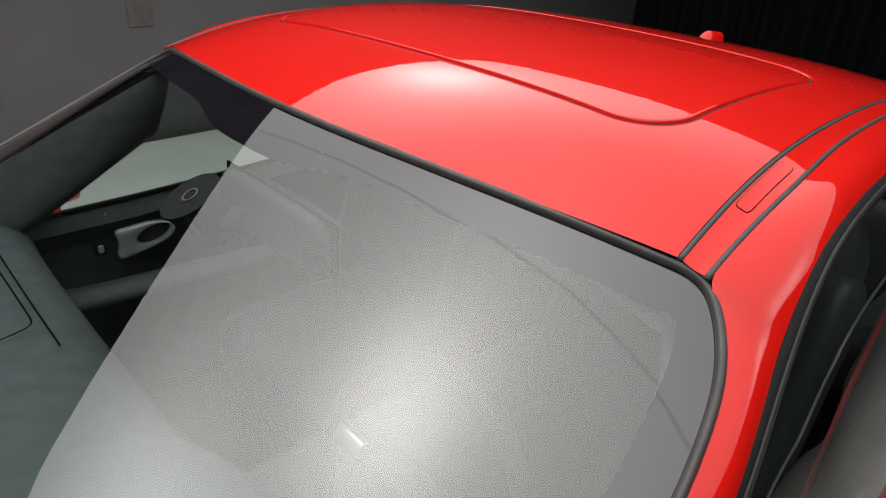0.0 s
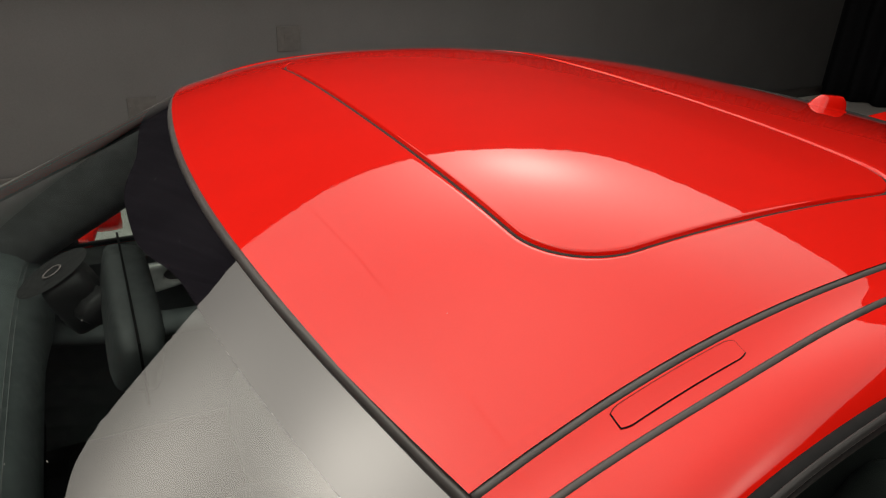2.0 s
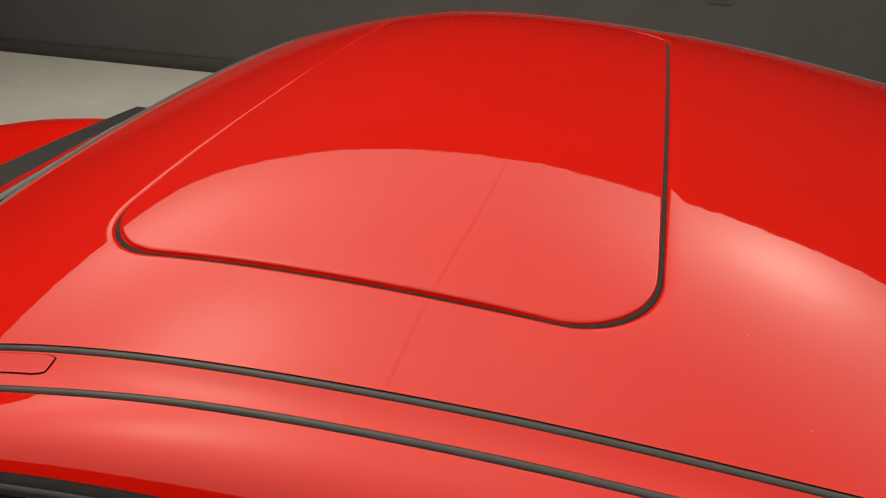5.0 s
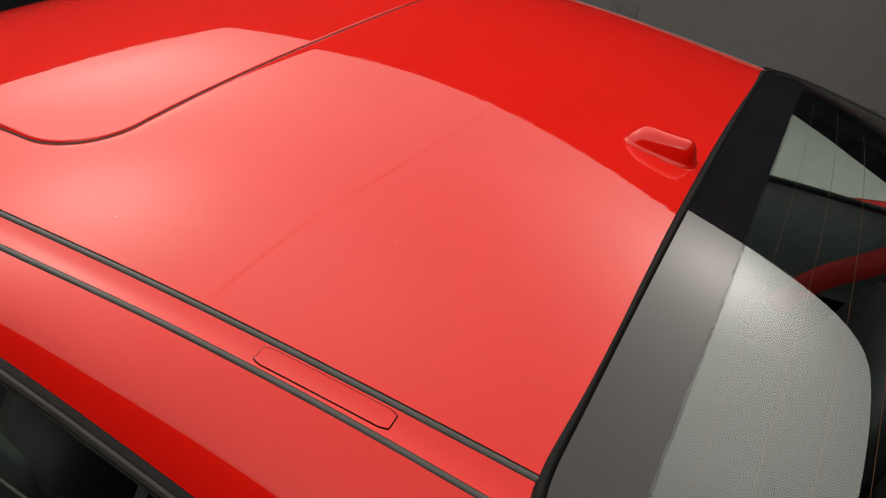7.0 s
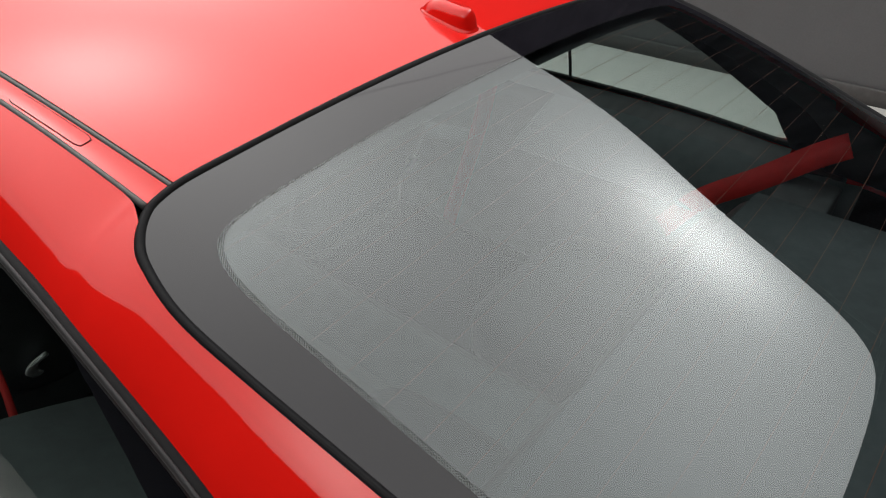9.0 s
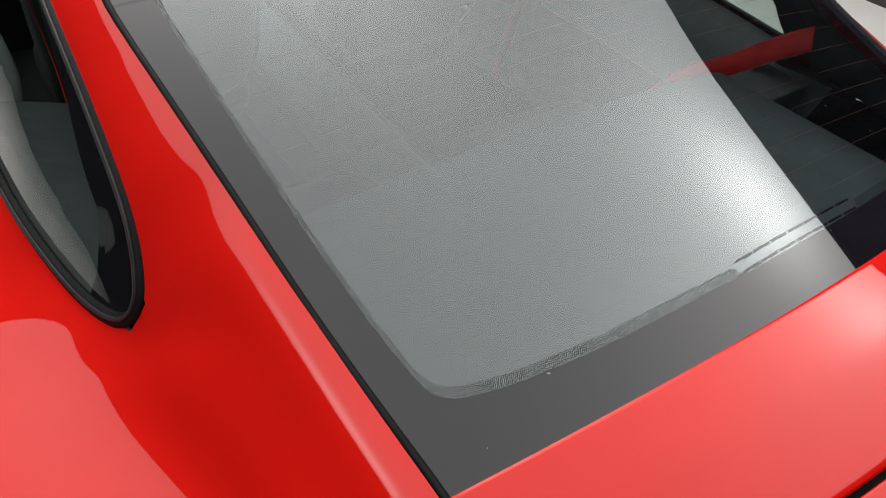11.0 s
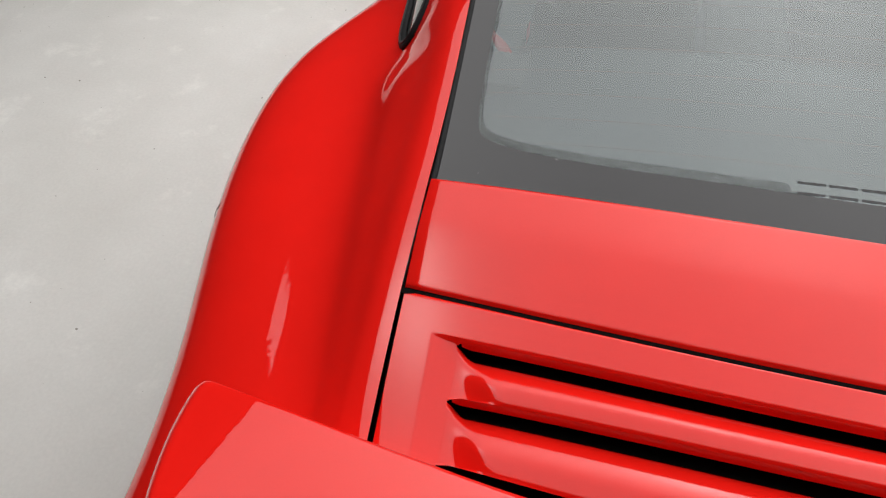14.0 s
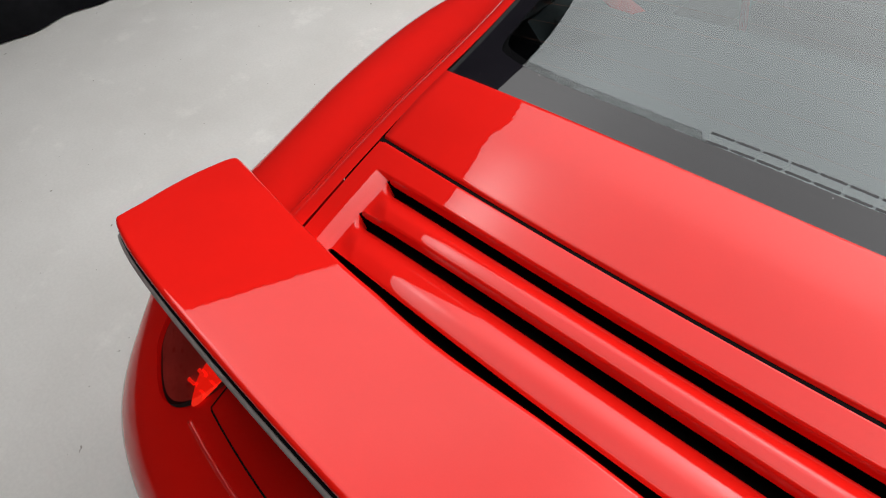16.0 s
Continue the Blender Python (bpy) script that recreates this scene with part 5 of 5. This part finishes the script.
def build_cabin(car):
    rot = lambda a, ax="X": Matrix.Rotation(radians(a), 4, ax)
    # dashboard
    xs = np.linspace(-0.72, 0.72, 50)
    rows = []
    for y, z in ((1.06, 0.85), (1.0, 0.862), (0.93, 0.872), (0.855, 0.872), (0.79, 0.862), (0.745, 0.842), (0.715, 0.812), (0.70, 0.775), (0.698, 0.73), (0.73, 0.6)):
        bump_up = 0.055 * np.exp(-((xs + 0.33) / 0.16) ** 2) * (0.73 < y < 0.9)
        rows.append(np.c_[xs, y - 0.02 * (xs / 0.72) ** 4 - 0.03 * np.exp(-((xs + 0.33) / 0.15) ** 2), z + bump_up - 0.02 * (xs / 0.72) ** 4])
    dash = grid_object("dashboard", np.array(rows), DASH, car, "dark grey leather dashboard")
    # seam and airbag outline on the dash top
    pad = [(0.16, 0.80), (0.60, 0.80), (0.62, 0.86), (0.58, 0.95), (0.20, 0.95), (0.14, 0.87)]
    line = even([(x, y, 0.8755) for x, y in pad], 160, True)
    for _ in range(6):
        line = 0.25 * np.roll(line, 1, 0) + 0.5 * line + 0.25 * np.roll(line, -1, 0)
    sweep("dash_seam", line, (0, 0, 1), oval(0.003, 0.0015, 6), VOID, dash, closed=True)
    sweep("dash_seam", np.array([(x, 0.785 - 0.02 * (x / 0.72) ** 4, 0.866 - 0.02 * (x / 0.72) ** 4) for x in np.linspace(0.1, 0.7, 30)]), (0, 0, 1), oval(0.003, 0.0015, 6), VOID, dash)
    # double stitched seam near the rear edge
    for dy in (0.0, 0.006):
        sweep("dash_stitch", np.array([(x, 0.727 + dy - 0.02 * (x / 0.72) ** 4 - 0.03 * math.exp(-((x + 0.33) / 0.15) ** 2), 0.8265 + 1.0 * dy - 0.02 * (x / 0.72) ** 4) for x in np.linspace(-0.1, 0.7, 40)]),
              (0, -0.6, 0.8), oval(0.0016, 0.001, 6), PILLAR, dash)
    # steering wheel
    c = Vector((-0.34, 0.50, 0.74))
    ring = np.array([(c.x + 0.185 * math.cos(a), c.y - 0.07 * math.sin(a), c.z + 0.172 * math.sin(a)) for a in np.linspace(0, 2 * math.pi, 64, endpoint=False)])
    wheel = sweep("steering_wheel", ring, (0, -1, -0.4), oval(0.03, 0.034, 12, -0.017), SEAT, car, "black leather steering wheel", closed=True)
    cushion("airbag_boss", c, (0.17, 0.06, 0.14), SEAT, wheel, "", rot(-22))
    for a in (0, 180, 270):
        v = Vector((math.cos(radians(a)), -0.38 * math.sin(radians(a)), 0.93 * math.sin(radians(a))))
        sweep("spoke", np.array([c + v * f for f in np.linspace(0.05, 0.175, 5)]), (0, -1, -0.4), oval(0.04, 0.016, 8, -0.008), CHROME, wheel)
    # interior mirror on its stalk
    mirror = cushion("interior_mirror", (-0.115, 0.552, 1.085), (0.255, 0.05, 0.068), SEAT, car, "black interior mirror behind the screen", rot(12))
    box("mirror_seam", (-0.248, 0.549, 1.05), (0.018, 0.5515, 1.121), VOID, mirror, "", 0)
    sweep("mirror_stalk", dense([(-0.022, 0.622, 1.085), (-0.03, 0.60, 1.066), (-0.075, 0.575, 1.07)], 12), (1, 0, 0), oval(0.034, 0.05, 12, -0.025), BLACK, mirror)
    cushion("sensor_housing", (-0.024, 0.603, 1.068), (0.078, 0.05, 0.075), BLACK, mirror, "black sensor housing behind the screen", rot(-25))
    # front seats
    for sx in (-1, 1):
        x = sx * 0.36
        seat = cushion("front_seat", (x, 0.12, 0.44), (0.50, 0.52, 0.16), SEAT, car, "dark leather front seat")
        cushion("backrest", (x, -0.18, 0.76), (0.47, 0.14, 0.62), SEAT, seat, "", rot(18))
        cushion("side_bolster", (x - 0.21, -0.13, 0.74), (0.09, 0.15, 0.46), SEAT, seat, "", rot(18))
        cushion("side_bolster", (x + 0.21, -0.13, 0.74), (0.09, 0.15, 0.46), SEAT, seat, "", rot(18))
        cushion("headrest", (x, -0.30, 1.06), (0.28, 0.09, 0.17), SEAT, seat, "", rot(14))
        sweep("seat_lever", dense([(sx * 0.505, -0.215, 0.60), (sx * 0.525, -0.205, 0.585), (sx * 0.53, -0.19, 0.56), (sx * 0.52, -0.18, 0.54)], 14), (0, 0.6, 0.8), oval(0.024, 0.010, 10, -0.005), SATIN, seat, "satin release lever on the backrest")
        # belt from its pillar guide to the floor
        p = [(sx * 0.64, -0.40, 0.985), (sx * 0.62, -0.39, 0.90), (sx * 0.61, -0.36, 0.70), (sx * 0.62, -0.26, 0.36)]
        sweep("seat_belt", dense(p, 30), (sx, 0, 0.1), [(-0.023, 0), (0.023, 0), (0.023, 0.0015), (-0.023, 0.0015)], BELT, car, "red seat belt webbing")
        box("belt_guide", (sx * 0.63 - 0.012, -0.44, 0.965), (sx * 0.63 + 0.012, -0.37, 1.005), BLACK, car, "", 0.004)
        # rear belt, from the shelf to the seat
        q = [(sx * 0.55, -1.21, 0.945), (sx * 0.55, -1.16, 0.905), (sx * 0.55, -1.08, 0.83), (sx * 0.545, -0.98, 0.745), (sx * 0.53, -0.92, 0.66)]
        sweep("rear_belt", dense(q, 30), (-sx * 0.8, 0, 0.6), [(-0.024, 0), (0.024, 0), (0.024, 0.0015), (-0.024, 0.0015)], BELT, car, "red rear seat belt webbing")
        # rear seat shells
        rear = cushion("rear_seat", (sx * 0.33, -0.86, 0.50), (0.46, 0.36, 0.14), SEAT, car, "small dark leather rear seat")
        cushion("backrest", (sx * 0.33, -1.05, 0.62), (0.46, 0.10, 0.40), SEAT, rear, "", rot(20))
        # door furniture
        hx = sx * 0.752
        # satin handle plate: square in front, drawn out to a rounded tip, with a hollow behind the pull
        u = np.array([(0.0, -0.036), (0.003, -0.002), (0.0, 0.031), (0.035, 0.036), (0.085, 0.038), (0.120, 0.030), (0.138, 0.012), (0.128, -0.006), (0.10, -0.020), (0.05, -0.031)])
        rim_line = dense(u, 72, True)
        hollow = np.array([0.086, 0.008]) + np.c_[0.044 * np.cos(np.linspace(0, 2 * math.pi, 72, endpoint=False)), 0.023 * np.sin(np.linspace(0, 2 * math.pi, 72, endpoint=False))]
        hollow[:, 1] += 0.16 * (hollow[:, 0] - 0.086)
        turn = np.argmin(np.hypot(*(rim_line - hollow[0]).T))
        rim_line = np.roll(rim_line[::-1], -(71 - turn), 0) if np.cross(rim_line[1] - rim_line[0], rim_line[2] - rim_line[1]) < 0 else np.roll(rim_line, -turn, 0)
        at = lambda q, d: np.c_[np.full(len(q), hx - sx * d), 0.502 - q[:, 0], 0.685 + q[:, 1]]
        rows = np.array([at(rim_line, -0.004), at(rim_line, 0.010), at(rim_line + (hollow - rim_line) * 0.1, 0.014), at(rim_line + (hollow - rim_line) * 0.9, 0.015), at(hollow, 0.012), at(hollow + (hollow.mean(0) - hollow) * 0.06, 0.002)])
        handle = grid_object("inner_handle", rows, SATIN, car, "satin chrome inner door handle", wrap=True)
        rows = np.array([at(hollow.mean(0) + (hollow - hollow.mean(0)) * f, 0.002 - 0.006 * (1 - f * f)) for f in (0.02, 0.4, 0.7, 0.94)])
        grid_object("handle_hollow", rows, TRIM, handle, "dark hollow behind the pull", wrap=True)
        box("switch_frame", (hx - 0.010, 0.528, 0.668), (hx + 0.010, 0.556, 0.704), BLACK, car, "", 0.005)
        box("switch", (hx - 0.014, 0.536, 0.676), (hx + 0.012, 0.549, 0.696), SATIN, car, "", 0.003)
        # armrest ledge under the handle
        ledge = dense([(hx + sx * 0.01, 0.72, 0.60), (hx - sx * 0.035, 0.55, 0.605), (hx - sx * 0.045, 0.30, 0.60), (hx - sx * 0.045, 0.0, 0.59), (hx, -0.25, 0.60)], 40)
        sweep("armrest", ledge, (0, 0, 1), oval(0.085, 0.05, 14, -0.05), LINING, car, "dark leather armrest on the door")
    # rear shelf and bulkhead
    gx, gy = np.meshgrid(np.linspace(-0.66, 0.66, 30), np.linspace(-1.10, -1.66, 16), indexing="ij")
    gx = gx * np.interp(-gy, [1.1, 1.3, 1.66], [1.0, 0.93, 0.86])
    grid_object("rear_shelf", np.stack([gx, gy, 0.865 - 0.03 * (gx / 0.6) ** 2 - 0.02 * (gy + 1.1) - 0.45 * np.maximum(np.abs(gx) - 0.46, 0)], -1), SHELF, car, "dark grey rear shelf")
    box("bulkhead", (-0.6, -1.22, 0.24), (0.6, -1.12, 0.84), CLOTHLINER, car)
    box("tunnel", (-0.11, -0.95, 0.25), (0.11, 0.75, 0.48), LEATHER, car, "", 0.03)


def build_dust():
    """Loose specks of dust and lint lying on the two screens."""
    rng = random.Random(7)
    verts, faces = [], []
    for surface, x0, x1, y0, y1, n in ((wind_at, -0.62, 0.5, 0.46, 0.95, 34), (rear_at, -0.5, 0.5, -1.58, -0.82, 26), (roof_at, -0.5, 0.5, -0.7, 0.35, 14)):
        for _ in range(n):
            x, y = rng.uniform(x0, x1), rng.uniform(y0, y1)
            size = rng.choice((0.0003, 0.0003, 0.0004, 0.0004, 0.0006))
            long, turn = size * rng.choice((1, 1, 1.4, 4)), rng.uniform(0, math.pi)
            base = len(verts)
            for a, b, h in ((-1, 0, 0), (0, -1, 0), (1, 0, 0), (0, 1, 0), (0, 0, 1)):
                px = x + a * long * math.cos(turn) - b * size * math.sin(turn)
                py = y + a * long * math.sin(turn) + b * size * math.cos(turn)
                verts.append((px, py, float(surface(px, py)) - (0.004 if surface is wind_at else 0.003 if surface is rear_at else 0) + 0.0003 * h + 0.0001))
            faces += [(base, base + 1, base + 4), (base + 1, base + 2, base + 4), (base + 2, base + 3, base + 4), (base + 3, base, base + 4)]
    tagged(mesh_object("dust_specks", verts, faces, DUST, smooth=False), "scattered pale dust specks lying on glass and paint", "dust", kind="stuff")


def build_car():
    car = thing("car", "glossy red two-door sports coupe with closed sunroof, parked on the floor", "car")
    build_body(car)
    build_roof(car)
    build_antenna(car)
    build_windscreen(car)
    build_rear_window(car)
    build_lid(car)
    build_spoiler(car)
    build_tail(car)
    build_nose(car)
    build_underbody(car)
    build_cabin(car)


build_car()
build_dust()
